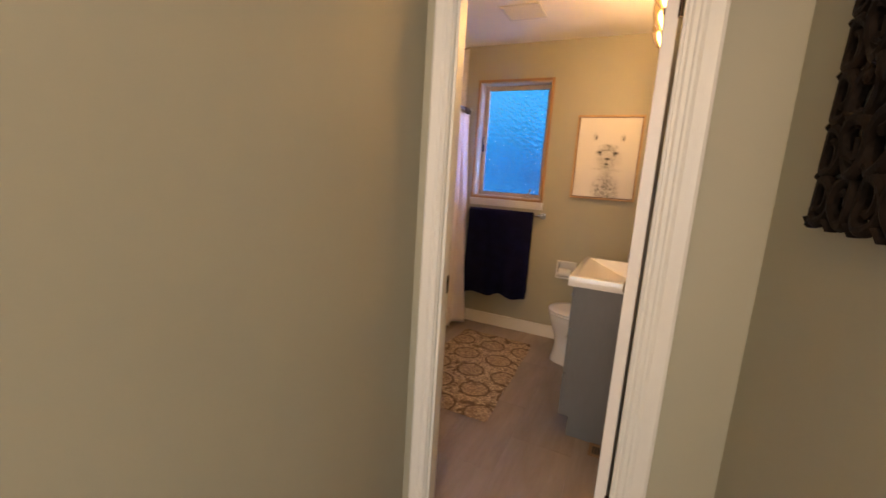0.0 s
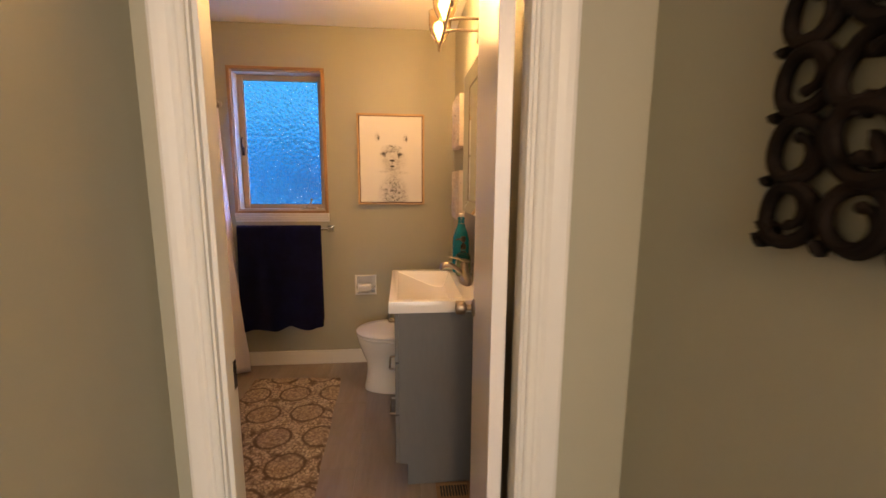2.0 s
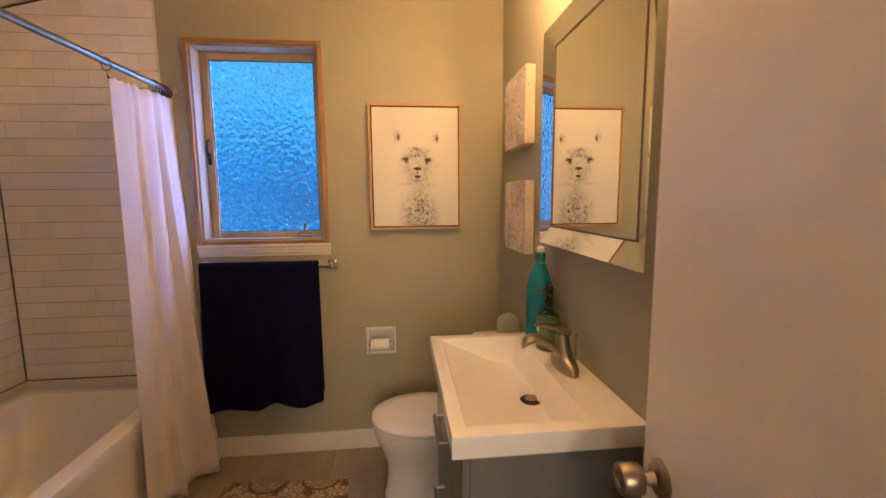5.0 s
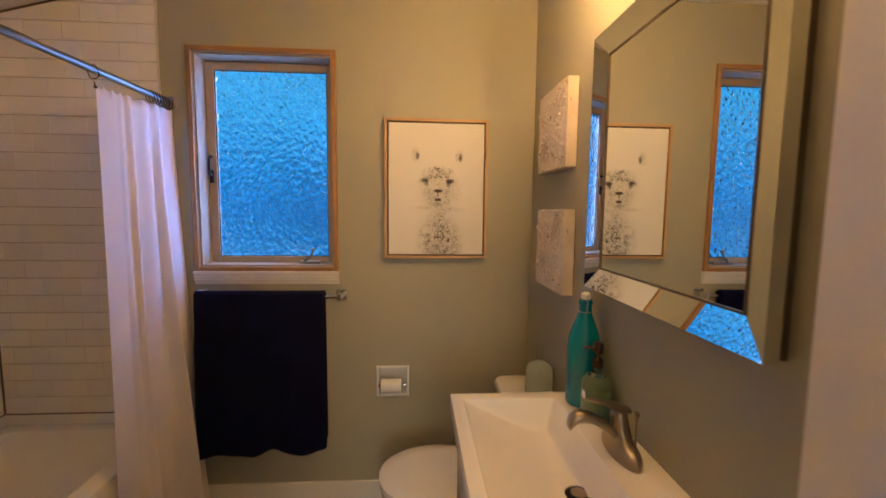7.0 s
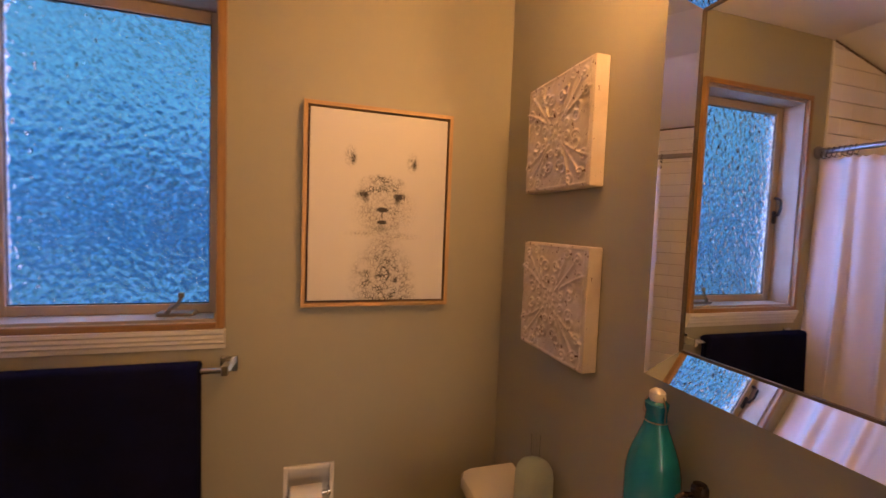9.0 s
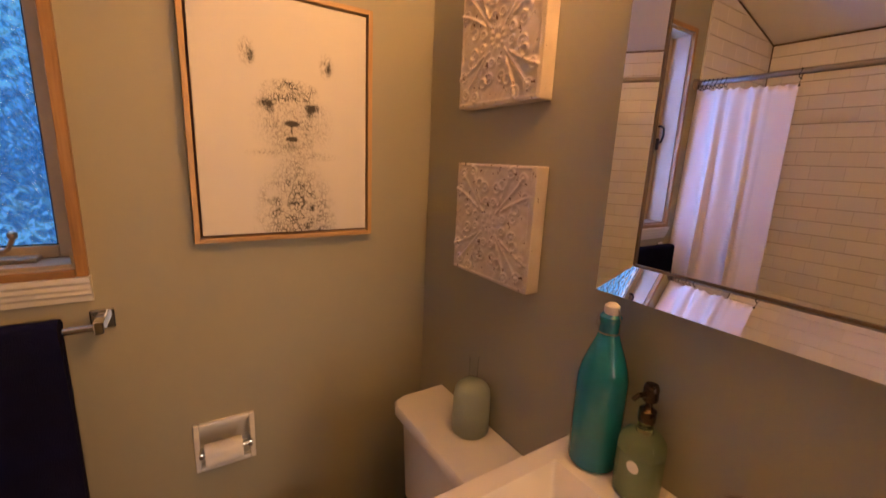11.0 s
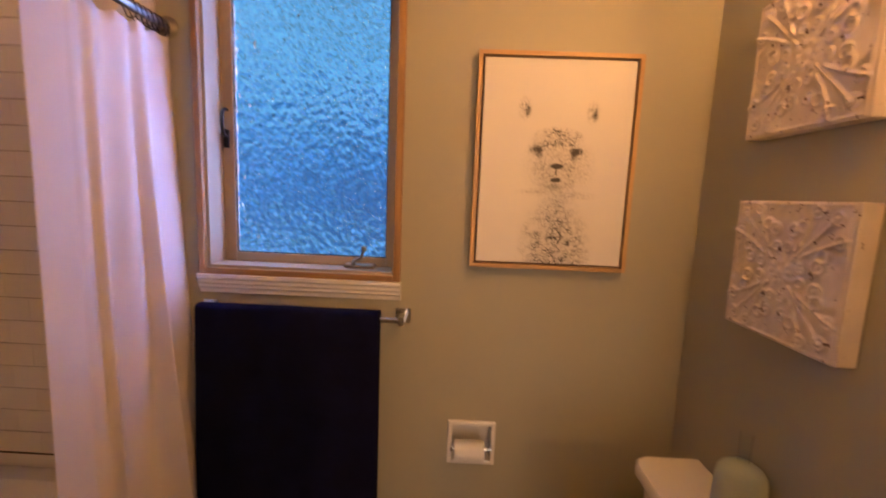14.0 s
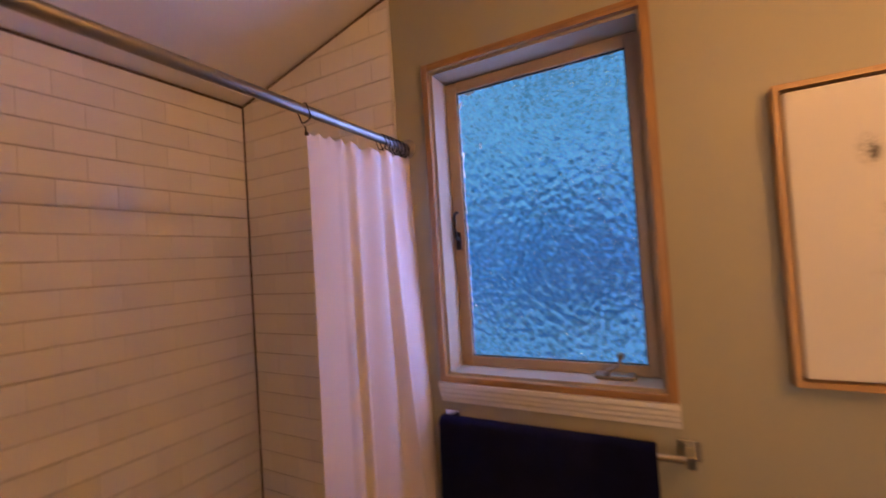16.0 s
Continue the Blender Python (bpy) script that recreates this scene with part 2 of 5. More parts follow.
petals = node(nt, "ShaderNodeTexVoronoi", Scale=44.0)
petals.feature = "DISTANCE_TO_EDGE"
nt.links.new(bent.outputs[0], petals.inputs["Vector"])
petal = math_node(nt, "MULTIPLY", math_node(nt, "SUBTRACT", petals.outputs["Distance"], 0.03), 6.0, True)
fluff = noise_tex(nt, v, 90, 3, 0.6)
field = noise_tex(nt, v, 15, 3, 0.6)
inside = math_node(nt, "MULTIPLY", math_node(nt, "SUBTRACT", 0.92, near_oval), 8.0, True)
gaps = math_node(nt, "MULTIPLY", math_node(nt, "SUBTRACT", 0.46, field), 9.0, True)
light_out = math_node(nt, "MULTIPLY", math_node(nt, "ADD", math_node(nt, "MULTIPLY", petal, 0.60), 0.32), math_node(nt, "SUBTRACT", 1.0, gaps))
light_in = math_node(nt, "ADD", math_node(nt, "MULTIPLY", petal, 0.30), 0.36)
lightness = math_node(nt, "ADD", math_node(nt, "MULTIPLY", light_in, inside), math_node(nt, "MULTIPLY", light_out, math_node(nt, "SUBTRACT", 1.0, inside)))
lightness = math_node(nt, "MULTIPLY", lightness, math_node(nt, "ADD", math_node(nt, "MULTIPLY", fluff, 1.0), 0.70))
wisps = math_node(nt, "MULTIPLY", math_node(nt, "SUBTRACT", noise_tex(nt, bent.outputs[0], 58, 3, 0.6), 0.34), 3.0, True)
worn = math_node(nt, "ADD", math_node(nt, "MULTIPLY", lightness, 0.45), math_node(nt, "MULTIPLY", wisps, math_node(nt, "ADD", math_node(nt, "MULTIPLY", lightness, 0.45), 0.14)))
ground = math_node(nt, "MULTIPLY", worn, math_node(nt, "SUBTRACT", 1.0, math_node(nt, "MULTIPLY", ring, 0.88)), True)
base = ramp(nt, ground, [(0.0, (0.095, 0.060, 0.036)), (0.30, (0.20, 0.145, 0.098)), (0.60, (0.36, 0.28, 0.20)), (1.0, (0.56, 0.46, 0.34))])
nt.links.new(base, b.inputs["Base Color"])
b.inputs["Roughness"].default_value = 0.95
bump(nt, b, math_node(nt, "ADD", noise_tex(nt, v, 700, 2), ground), 0.5, 0.003)

# distressed white tin over brown
tin, nt, b = nodes_of("distressed_tin")
v = coords(nt)
chips = ramp(nt, noise_tex(nt, v, 48, 5, 0.72), [(0.612, (0, 0, 0)), (0.640, (1, 1, 1))])
tone = ramp(nt, noise_tex(nt, v, 12, 3), [(0.3, (0.60, 0.51, 0.42)), (0.7, (0.71, 0.63, 0.54))])
nt.links.new(mix_colour(nt, chips, tone, (0.16, 0.085, 0.045)), b.inputs["Base Color"])
b.inputs["Roughness"].default_value = 0.5
bump(nt, b, noise_tex(nt, v, 160, 3), 0.25, 0.0015)

# ---- mesh helpers ----
ORIGIN = {}


def thing(name, base, label, category, group="", kind=""):
    ob = new(name)
    ob.empty_display_size = 0.1
    ob.location = base
    ORIGIN[name] = None
    ORIGIN[ob.name] = Vector(base)
    return tagged(ob, label, category, group, kind)


def part(name, bm, material, parent=None, label="", smooth=False, kind="", category=""):
    """Links a bmesh, drawn in world places, as one mesh object under a thing or a part."""
    bmesh.ops.recalc_face_normals(bm, faces=bm.faces)
    me = bpy.data.meshes.new(name)
    if smooth:
        for f in bm.faces:
            f.smooth = True
    off = ORIGIN.get(parent.name, Vector((0, 0, 0))) if parent else Vector((0, 0, 0))
    bmesh.ops.translate(bm, verts=bm.verts, vec=-off)
    bm.to_mesh(me)
    bm.free()
    me.materials.append(material)
    if smooth:
        me.set_sharp_from_angle(angle=radians(40))
    ob = new(name, me)
    if parent:
        ob.parent = parent
    ORIGIN[ob.name] = off
    return tagged(ob, label, category, "", kind)


def box(bm, x0, x1, y0, y1, z0, z1, bevel=0.0, seg=2):
    r = bmesh.ops.create_cube(bm, size=1.0, matrix=Matrix.LocRotScale(((x0 + x1) / 2, (y0 + y1) / 2, (z0 + z1) / 2), None, (abs(x1 - x0), abs(y1 - y0), abs(z1 - z0))))
    if bevel:
        edges = list({e for v in r["verts"] for e in v.link_edges})
        bmesh.ops.bevel(bm, geom=edges, offset=bevel, segments=seg, affect="EDGES", profile=0.5)
    return bm


def boxed(*args, **kw):
    return box(bmesh.new(), *args, **kw)


def loft(bm, rings, closed_ends=True, loop=False):
    vs = [[bm.verts.new(p) for p in ring] for ring in rings]
    n = len(rings[0])
    pairs = list(zip(vs, vs[1:])) + ([(vs[-1], vs[0])] if loop else [])
    for a, c in pairs:
        for i in range(n):
            j = (i + 1) % n
            bm.faces.new((a[i], a[j], c[j], c[i]))
    if closed_ends and not loop:
        bm.faces.new(vs[0][::-1])
        bm.faces.new(vs[-1])
    return bm


def tube(bm, pts, radii, n=10, loop=False):
    pts = [Vector(p) for p in pts]
    if isinstance(radii, (int, float)):
        radii = [radii] * len(pts)
    rings, up = [], Vector((0.31, 0.17, 0.93)).normalized()
    for i, p in enumerate(pts):
        a = pts[(i - 1) % len(pts)] if loop or i else p
        c = pts[(i + 1) % len(pts)] if loop or i < len(pts) - 1 else p
        d = (c - a).normalized()
        if abs(d.dot(up)) > 0.97:
            up = Vector((0.9, 0.3, 0.1)).normalized()
        s = d.cross(up).normalized()
        up = s.cross(d).normalized()
        rings.append([p + (s * math.cos(2 * math.pi * k / n) + up * math.sin(2 * math.pi * k / n)) * radii[i] for k in range(n)])
    return loft(bm, rings, True, loop)


def lathe(bm, profile, at, n=28, axis="z"):
    at = Vector(at)
    rings = []
    for r, h in profile:
        ring = []
        for k in range(n):
            a = 2 * math.pi * k / n
            c, s = math.cos(a) * max(r, 1e-4), math.sin(a) * max(r, 1e-4)
            ring.append(at + Vector({"z": (c, s, h), "x": (h, c, s), "y": (s, h, c)}[axis]))
        rings.append(ring)
    return loft(bm, rings)


def grid_wall(bm, axis, face, thick, u, v, holes):
    """A wall with real openings. axis: the normal's axis; u, v: extents; holes: (u0, u1, v0, v1)."""
    us = sorted({*u, *(h[0] for h in holes), *(h[1] for h in holes)})
    vs = sorted({*v, *(h[2] for h in holes), *(h[3] for h in holes)})
    us, vs = [a for a in us if u[0] <= a <= u[1]], [a for a in vs if v[0] <= a <= v[1]]

    def at(d, a, c):
        return (d, a, c) if axis == "x" else (a, d, c)

    def solid(i, j):
        if not (0 <= i < len(us) - 1 and 0 <= j < len(vs) - 1):
            return False
        cu, cv = (us[i] + us[i + 1]) / 2, (vs[j] + vs[j + 1]) / 2
        return not any(h[0] < cu < h[1] and h[2] < cv < h[3] for h in holes)

    cache = {}

    def vert(d, a, c):
        key = (round(d, 5), round(a, 5), round(c, 5))
        if key not in cache:
            cache[key] = bm.verts.new(at(d, a, c))
        return cache[key]

    d0, d1 = face, face + thick
    for i in range(len(us) - 1):
        for j in range(len(vs) - 1):
            if not solid(i, j):
                continue
            a0, a1, c0, c1 = us[i], us[i + 1], vs[j], vs[j + 1]
            for d in (d0, d1):
                bm.faces.new([vert(d, a0, c0), vert(d, a1, c0), vert(d, a1, c1), vert(d, a0, c1)])
            for di, dj, p, q in ((-1, 0, (a0, c0), (a0, c1)), (1, 0, (a1, c0), (a1, c1)), (0, -1, (a0, c0), (a1, c0)), (0, 1, (a0, c1), (a1, c1))):
                if not solid(i + di, j + dj):
                    bm.faces.new([vert(d0, *p), vert(d1, *p), vert(d1, *q), vert(d0, *q)])
    return bm


# ---- the plan: the window wall at y = 0, the vanity wall at x = EAST ----
EAST = 0.02
WEST = -2.41
TUB_X = -1.645
TUB_END = -1.53
DOOR_IN, DOOR_OUT = -2.13, -2.215
JAMB_L, JAMB_R = -0.735, -0.100
DOOR_TOP = 2.03
HALL_E, HALL_W, HALL_CORNER = 0.146, -0.834, -3.29
CEIL = 2.412
SLOPE_LOW = 2.212
WX0, WX1, WZ0, WZ1 = -1.512, -0.912, 1.165, 2.112


def structure(name, bm, material, label, category):
    return tagged(part(name, bm, material), label, category, "", "structure")


niche = (-0.708, -0.570, 0.545, 0.675)
structure("wall_north", grid_wall(bmesh.new(), "y", 0.0, 0.16, (WEST - 0.15, EAST), (0, 2.75), [(WX0, WX1, WZ0, WZ1), niche]), wall_paint, "grey-green painted bathroom wall with a window opening", "wall")
structure("wall_niche_back", boxed(niche[0] - 0.03, niche[1] + 0.03, 0.07, 0.09, niche[2] - 0.03, niche[3] + 0.03), wall_paint, "back of the recess for the paper holder", "wall")
structure("wall_east", grid_wall(bmesh.new(), "x", EAST, 0.12, (DOOR_OUT + 0.002, 0.16), (0, 2.75), []), wall_paint, "grey-green painted wall behind the vanity", "wall")
structure("wall_west", grid_wall(bmesh.new(), "x", WEST - 0.15, 0.15, (TUB_END - 0.12, 0.0), (0, 2.75), []), grout, "wall behind the tub, covered with white tile", "wall")
structure("wall_tub_end", grid_wall(bmesh.new(), "y", TUB_END - 0.12, 0.12, (WEST, TUB_X), (0, 2.75), []), wall_paint, "short tiled wall at the foot of the tub", "wall")
structure("wall_side", grid_wall(bmesh.new(), "x", TUB_X - 0.12, 0.12, (DOOR_IN, TUB_END - 0.12), (0, 2.75), []), wall_paint, "grey-green painted wall beside the door", "wall")
structure("wall_south", grid_wall(bmesh.new(), "y", DOOR_OUT, DOOR_IN - DOOR_OUT, (WEST, HALL_E), (0, 2.75), [(JAMB_L - 0.018, JAMB_R + 0.018, -1, DOOR_TOP + 0.018)]), wall_paint, "grey-green painted wall around the doorway", "wall")
structure("wall_hall_east", grid_wall(bmesh.new(), "x", HALL_E, 0.12, (-3.75, DOOR_OUT + 0.001), (0, 2.75), []), wall_paint, "grey-green hallway wall with a carved panel", "wall")
structure("wall_hall_west", grid_wall(bmesh.new(), "x", HALL_W - 0.12, 0.12, (HALL_CORNER + 0.12, DOOR_OUT), (0, 2.75), []), wall_paint, "grey-green hallway wall beside the doorway", "wall")
structure("wall_hall_return", grid_wall(bmesh.new(), "y", HALL_CORNER, 0.12, (-2.6, HALL_W), (0, 2.75), []), wall_paint, "grey-green wall around the hallway corner", "wall")
structure("wall_room_west", grid_wall(bmesh.new(), "x", -2.72, 0.12, (-6.0, HALL_CORNER + 0.12), (0, 2.75), []), wall_paint, "wall of the next room", "wall")
structure("wall_room_south", grid_wall(bmesh.new(), "y", -6.12, 0.12, (-2.72, 2.62), (0, 2.75), [(-1.1, 0.5, 0.9, 2.1), (0.9, 2.5 - 0.05, 0.9, 2.1)]), wall_paint, "far wall behind the hallway with a window", "wall")
structure("wall_room_east", grid_wall(bmesh.new(), "x", 2.5, 0.12, (-6.0, -3.63), (0, 2.75), []), wall_paint, "wall of the next room", "wall")
structure("wall_room_north", grid_wall(bmesh.new(), "y", -3.75, 0.12, (HALL_E + 0.12, 2.5), (0, 2.75), []), wall_paint, "wall of the next room", "wall")

bm = bmesh.new()
box(bm, -2.9, 2.8, -6.2, 0.3, -0.12, -0.006)
structure("floor", bm, grout, "brown-grey tiled floor", "floor")
bm = bmesh.new()
box(bm, TUB_X, EAST + 0.02, DOOR_OUT + 0.003, 0.02, CEIL, CEIL + 0.1)
structure("ceiling", bm, ceiling_paint, "white painted bathroom ceiling", "ceiling")
bm = bmesh.new()
loft(bm, [[(WEST - 0.02, y, SLOPE_LOW), (TUB_X, y, CEIL), (TUB_X, y, CEIL + 0.12), (WEST - 0.02, y, SLOPE_LOW + 0.14)] for y in (TUB_END - 0.02, 0.02)])
structure("ceiling_slope", bm, ceiling_paint, "white sloped ceiling above the tub", "ceiling")
bm = bmesh.new()
box(bm, -2.8, 2.6, -6.05, DOOR_OUT - 0.001, CEIL + 0.01, CEIL + 0.11)
structure("ceiling_hall", bm, ceiling_paint, "white hallway ceiling", "ceiling")
# baseboards
bm = boxed(TUB_X + 0.012, EAST - 0.015, -0.014, -0.001, 0, 0.108, bevel=0.004)
structure("baseboard", bm, trim_paint, "white painted baseboard under the window", "baseboard")
structure("baseboard_east", boxed(EAST - 0.014, EAST - 0.001, -0.70, -0.016, 0, 0.108, bevel=0.004), trim_paint, "white painted baseboard behind the toilet", "baseboard")

# hallway light: the next room's window and a ceiling lamp behind the camera
hall_day = bpy.data.lights.new("hall_daylight", "AREA")
hall_day.shape, hall_day.size, hall_day.size_y, hall_day.energy, hall_day.color = "RECTANGLE", 1.55, 1.15, HALL_WINDOW, (0.90, 0.98, 0.96)
lamp = new("hall_daylight", hall_day)
lamp.matrix_world = look((1.67, -5.99, 1.5), (1.67, 0, 1.5))
lamp = new("hall_daylight", hall_day)
lamp.matrix_world = look((-0.3, -5.99, 1.5), (-0.3, 0, 1.5))
hall_lamp = bpy.data.lights.new("room_lamp", "POINT")
hall_lamp.energy, hall_lamp.color, hall_lamp.shadow_soft_size = HALL_CEILING, (1.0, 0.64, 0.33), 0.10
new("room_lamp", hall_lamp).location = (-0.20, -4.7, 2.15)

# ---- window ----
window = thing("window_1", (-1.21, 0.0, 1.165), "oak-framed window with blue hammered privacy glass", "window", kind="structure")


def picture_frame(bm, x0, x1, z0, z1, w, y0, y1, bevel=0.002, ws=None):
    l, r, b_, t = ws or (w, w, w, w)
    box(bm, x0, x0 + l, y0, y1, z0, z1, bevel)
    box(bm, x1 - r, x1, y0, y1, z0, z1, bevel)
    box(bm, x0 + l, x1 - r, y0, y1, z0, z0 + b_, bevel)
    box(bm, x0 + l, x1 - r, y0, y1, z1 - t, z1, bevel)
    return bm


part("casing", boxed(-1.533, -1.512, -0.018, 0.0, 1.146, 2.135, bevel=0.002), oak, window, "oak casing")
part("casing", boxed(-0.912, -0.890, -0.018, 0.0, 1.146, 2.135, bevel=0.002), oak, window, "oak casing")
part("casing", boxed(-1.512, -0.912, -0.018, 0.0, 2.112, 2.135, bevel=0.002), oak_across, window, "oak casing")
part("casing", boxed(-1.512, -0.912, -0.020, 0.0, 1.146, 1.165, bevel=0.002), oak_across, window, "oak casing")
jam = bmesh.new()
for a in ((WX0, WX0 + 0.008, 0.0, 0.125, WZ0, WZ1), (WX1 - 0.008, WX1, 0.0, 0.125, WZ0, WZ1), (WX0 + 0.008, WX1 - 0.008, 0.0, 0.125, WZ1 - 0.008, WZ1), (WX0 + 0.008, WX1 - 0.008, 0.0, 0.125, WZ0, WZ0 + 0.008)):
    box(jam, *a)
part("window_frame", jam, sash_paint, window, "tan painted jamb")
sash = part("sash", picture_frame(bmesh.new(), WX0 + 0.008, WX1 - 0.008, WZ0 + 0.008, WZ1 - 0.008, 0.04, 0.090, 0.118, 0.003, ws=(0.038, 0.034, 0.030, 0.036)), sash_paint, window, "tan sash frame")
part("pane", boxed(WX0 + 0.044, WX1 - 0.040, 0.103, 0.107, WZ0 + 0.036, WZ1 - 0.042), hammered, sash, "hammered obscure glass").visible_shadow = False
part("gasket", picture_frame(bmesh.new(), WX0 + 0.044, WX1 - 0.040, WZ0 + 0.036, WZ1 - 0.042, 0.005, 0.096, 0.102, 0.0), black_metal, sash, "dark glazing strip")
# apron moulding under the casing
bm = bmesh.new()
prof = [(0, 1.085), (-0.010, 1.085), (-0.012, 1.098), (-0.018, 1.104), (-0.018, 1.112), (-0.022, 1.118), (-0.022, 1.128), (-0.028, 1.134), (-0.028, 1.1455), (0, 1.1455)]
loft(bm, [[(x, y, z) for y, z in prof] for x in (-1.535, -0.888)])
part("window_sill", bm, trim_paint, window, "white moulded apron")
# crank at the foot and latch on the stile
crank = part("crank", boxed(-1.085, -0.985, 0.040, 0.089, WZ0 + 0.008, WZ0 + 0.020, bevel=0.004), nickel, window, "metal window crank")
tube(bm := bmesh.new(), [(-1.055, 0.045, 1.186), (-1.045, 0.035, 1.200), (-1.025, 0.030, 1.212), (-1.015, 0.030, 1.235)], [0.008, 0.006, 0.005, 0.005])
lathe(bm, [(0.004, 0), (0.009, 0.004), (0.009, 0.014), (0.004, 0.018)], (-1.015, 0.030, 1.232), 12)
part("crank_handle", bm, nickel, crank, smooth=True)
bm = bmesh.new()
tube(bm, [(-1.488, 0.089, 1.585), (-1.486, 0.066, 1.590), (-1.485, 0.056, 1.62), (-1.485, 0.058, 1.66), (-1.487, 0.075, 1.672), (-1.488, 0.089, 1.672)], [0.006, 0.006, 0.005, 0.005, 0.006, 0.006])
box(bm, -1.497, -1.479, 0.080, 0.091, 1.55, 1.61, 0.003)
part("latch", bm, black_metal, window, "dark sash latch", smooth=True)

# its eastern end, never in view, carries the glow added for the curtain
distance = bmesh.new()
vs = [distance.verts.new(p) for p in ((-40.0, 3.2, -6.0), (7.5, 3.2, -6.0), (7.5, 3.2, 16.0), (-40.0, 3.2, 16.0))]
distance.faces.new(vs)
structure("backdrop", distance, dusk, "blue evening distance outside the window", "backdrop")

# ---- doorway and door ----
doorway = thing("door_frame", (-0.4, DOOR_OUT, 0), "white painted door frame with moulded casing", "door frame", kind="structure")
prof = [(0.0, 0.0), (0.0, 0.008), (0.004, 0.0110), (0.012, 0.0110), (0.016, 0.0085), (0.020, 0.0085), (0.027, 0.0135), (0.040, 0.0160), (0.050, 0.0170), (0.056, 0.014), (0.056, 0.0)]
for sgn, x, wide in ((-1, JAMB_L - 0.005, 1.07), (1, JAMB_R + 0.008, 1.36)):
    for y, dy in ((DOOR_OUT, -1), (DOOR_IN, 1)):
        bm = bmesh.new()
        loft(bm, [[(x + sgn * a * wide, y + dy * d, z) for a, d in prof] for z in (0, DOOR_TOP + 0.061)])
        part("casing", bm, trim_paint, doorway)
for y, dy in ((DOOR_OUT, -1), (DOOR_IN, 1)):
    bm = bmesh.new()
    loft(bm, [[(x, y + dy * d * 0.98, DOOR_TOP + 0.005 + a) for a, d in prof] for x in (JAMB_L - 0.005, JAMB_R + 0.008)])
    part("casing", bm, trim_paint, doorway)
part("jamb", boxed(JAMB_L - 0.018, JAMB_L, DOOR_OUT - 0.001, DOOR_IN + 0.001, 0, DOOR_TOP + 0.018), trim_paint, doorway)
part("jamb", boxed(JAMB_R, JAMB_R + 0.018, DOOR_OUT - 0.001, DOOR_IN + 0.001, 0, DOOR_TOP + 0.018), trim_paint, doorway)
part("jamb", boxed(JAMB_L, JAMB_R, DOOR_OUT - 0.001, DOOR_IN + 0.001, DOOR_TOP, DOOR_TOP + 0.018), trim_paint, doorway)
stops = bmesh.new()
box(stops, JAMB_L, JAMB_L + 0.011, DOOR_IN - 0.075, DOOR_IN - 0.040, 0, DOOR_TOP, 0.002)
box(stops, JAMB_R - 0.009, JAMB_R, DOOR_IN - 0.085, DOOR_IN - 0.050, 0, DOOR_TOP, 0.002)
part("door_stop", stops, trim_paint, doorway)
bm = boxed(JAMB_L, JAMB_L + 0.0025, DOOR_IN - 0.036, DOOR_IN - 0.004, 0.90, 0.965, bevel=0.001)
part("strike_plate", bm, bronze, doorway, "dark strike plate")

# open door leaf: local x runs from the hinge to the free edge, local y is its thickness
HINGE, FREE = Vector((-0.153, -2.126, 0.012)), Vector((-0.087, -1.511, 0.012))
LEAF_W, LEAF_T, LEAF_H = (FREE - HINGE).length, 0.035, 2.005
ang = math.atan2((FREE - HINGE).y, (FREE - HINGE).x)
leaf_m = Matrix.Translation(HINGE) @ Matrix.Rotation(ang, 4, "Z")
door = new("door_1")
door.matrix_world = leaf_m
tagged(door, "white flush painted door standing open beside the vanity", "door", "", "structure")
ORIGIN[door.name] = Vector((0, 0, 0))
part("leaf", boxed(0, LEAF_W, -LEAF_T, 0, 0, LEAF_H, bevel=0.002), door_paint, door)
KX, KZ = LEAF_W - 0.062, 0.886
for sg, y0 in ((1, 0.0), (-1, -LEAF_T)):
    knob = part("door_handle", lathe(bmesh.new(), [(0.0, 0.0), (0.033, 0.0), (0.033, sg * 0.004), (0.026, sg * 0.010), (0.012, sg * 0.013), (0.010, sg * 0.030), (0.0, sg * 0.031)], (KX, y0, KZ), 24, "y"), nickel, door, "brushed nickel knob rose", smooth=True)
    part("knob", lathe(bmesh.new(), [(0.010, sg * 0.028), (0.016, sg * 0.033), (0.0245, sg * 0.036), (0.0265, sg * 0.042), (0.0265, sg * 0.066), (0.024, sg * 0.071), (0.014, sg * 0.072), (0.012, sg * 0.069), (0.0, sg * 0.069)], (KX, y0, KZ), 28, "y"), nickel, knob, smooth=True)
part("latch_plate", boxed(LEAF_W - 0.0005, LEAF_W + 0.0015, -0.029, -0.006, 0.86, 0.915, bevel=0.0005), bronze, door, "latch plate")
for z in (0.22, 1.76):
    part("hinge", lathe(bmesh.new(), [(0.0, 0), (0.006, 0), (0.006, 0.09), (0.0, 0.09)], (-0.004, -LEAF_T - 0.003, z), 12), bronze, door, "dark hinge", smooth=True)

# ---- tub ----
tub = thing("bathtub", (-2.02, -0.76, 0), "white enamel alcove bathtub with a flat front skirt", "bathtub")
TX0, TX1, TY0, TY1, TZ = WEST + 0.010, TUB_X, TUB_END + 0.010, -0.010, 0.438


def rounded(x0, x1, y0, y1, z, r, n=6):
    pts = []
    for cx, cy, a0 in ((x1 - r, y1 - r, 0), (x0 + r, y1 - r, 90), (x0 + r, y0 + r, 180), (x1 - r, y0 + r, 270)):
        for k in range(n + 1):
            a = radians(a0 + 90 * k / n)
            pts.append((cx + r * math.cos(a), cy + r * math.sin(a), z))
    return pts


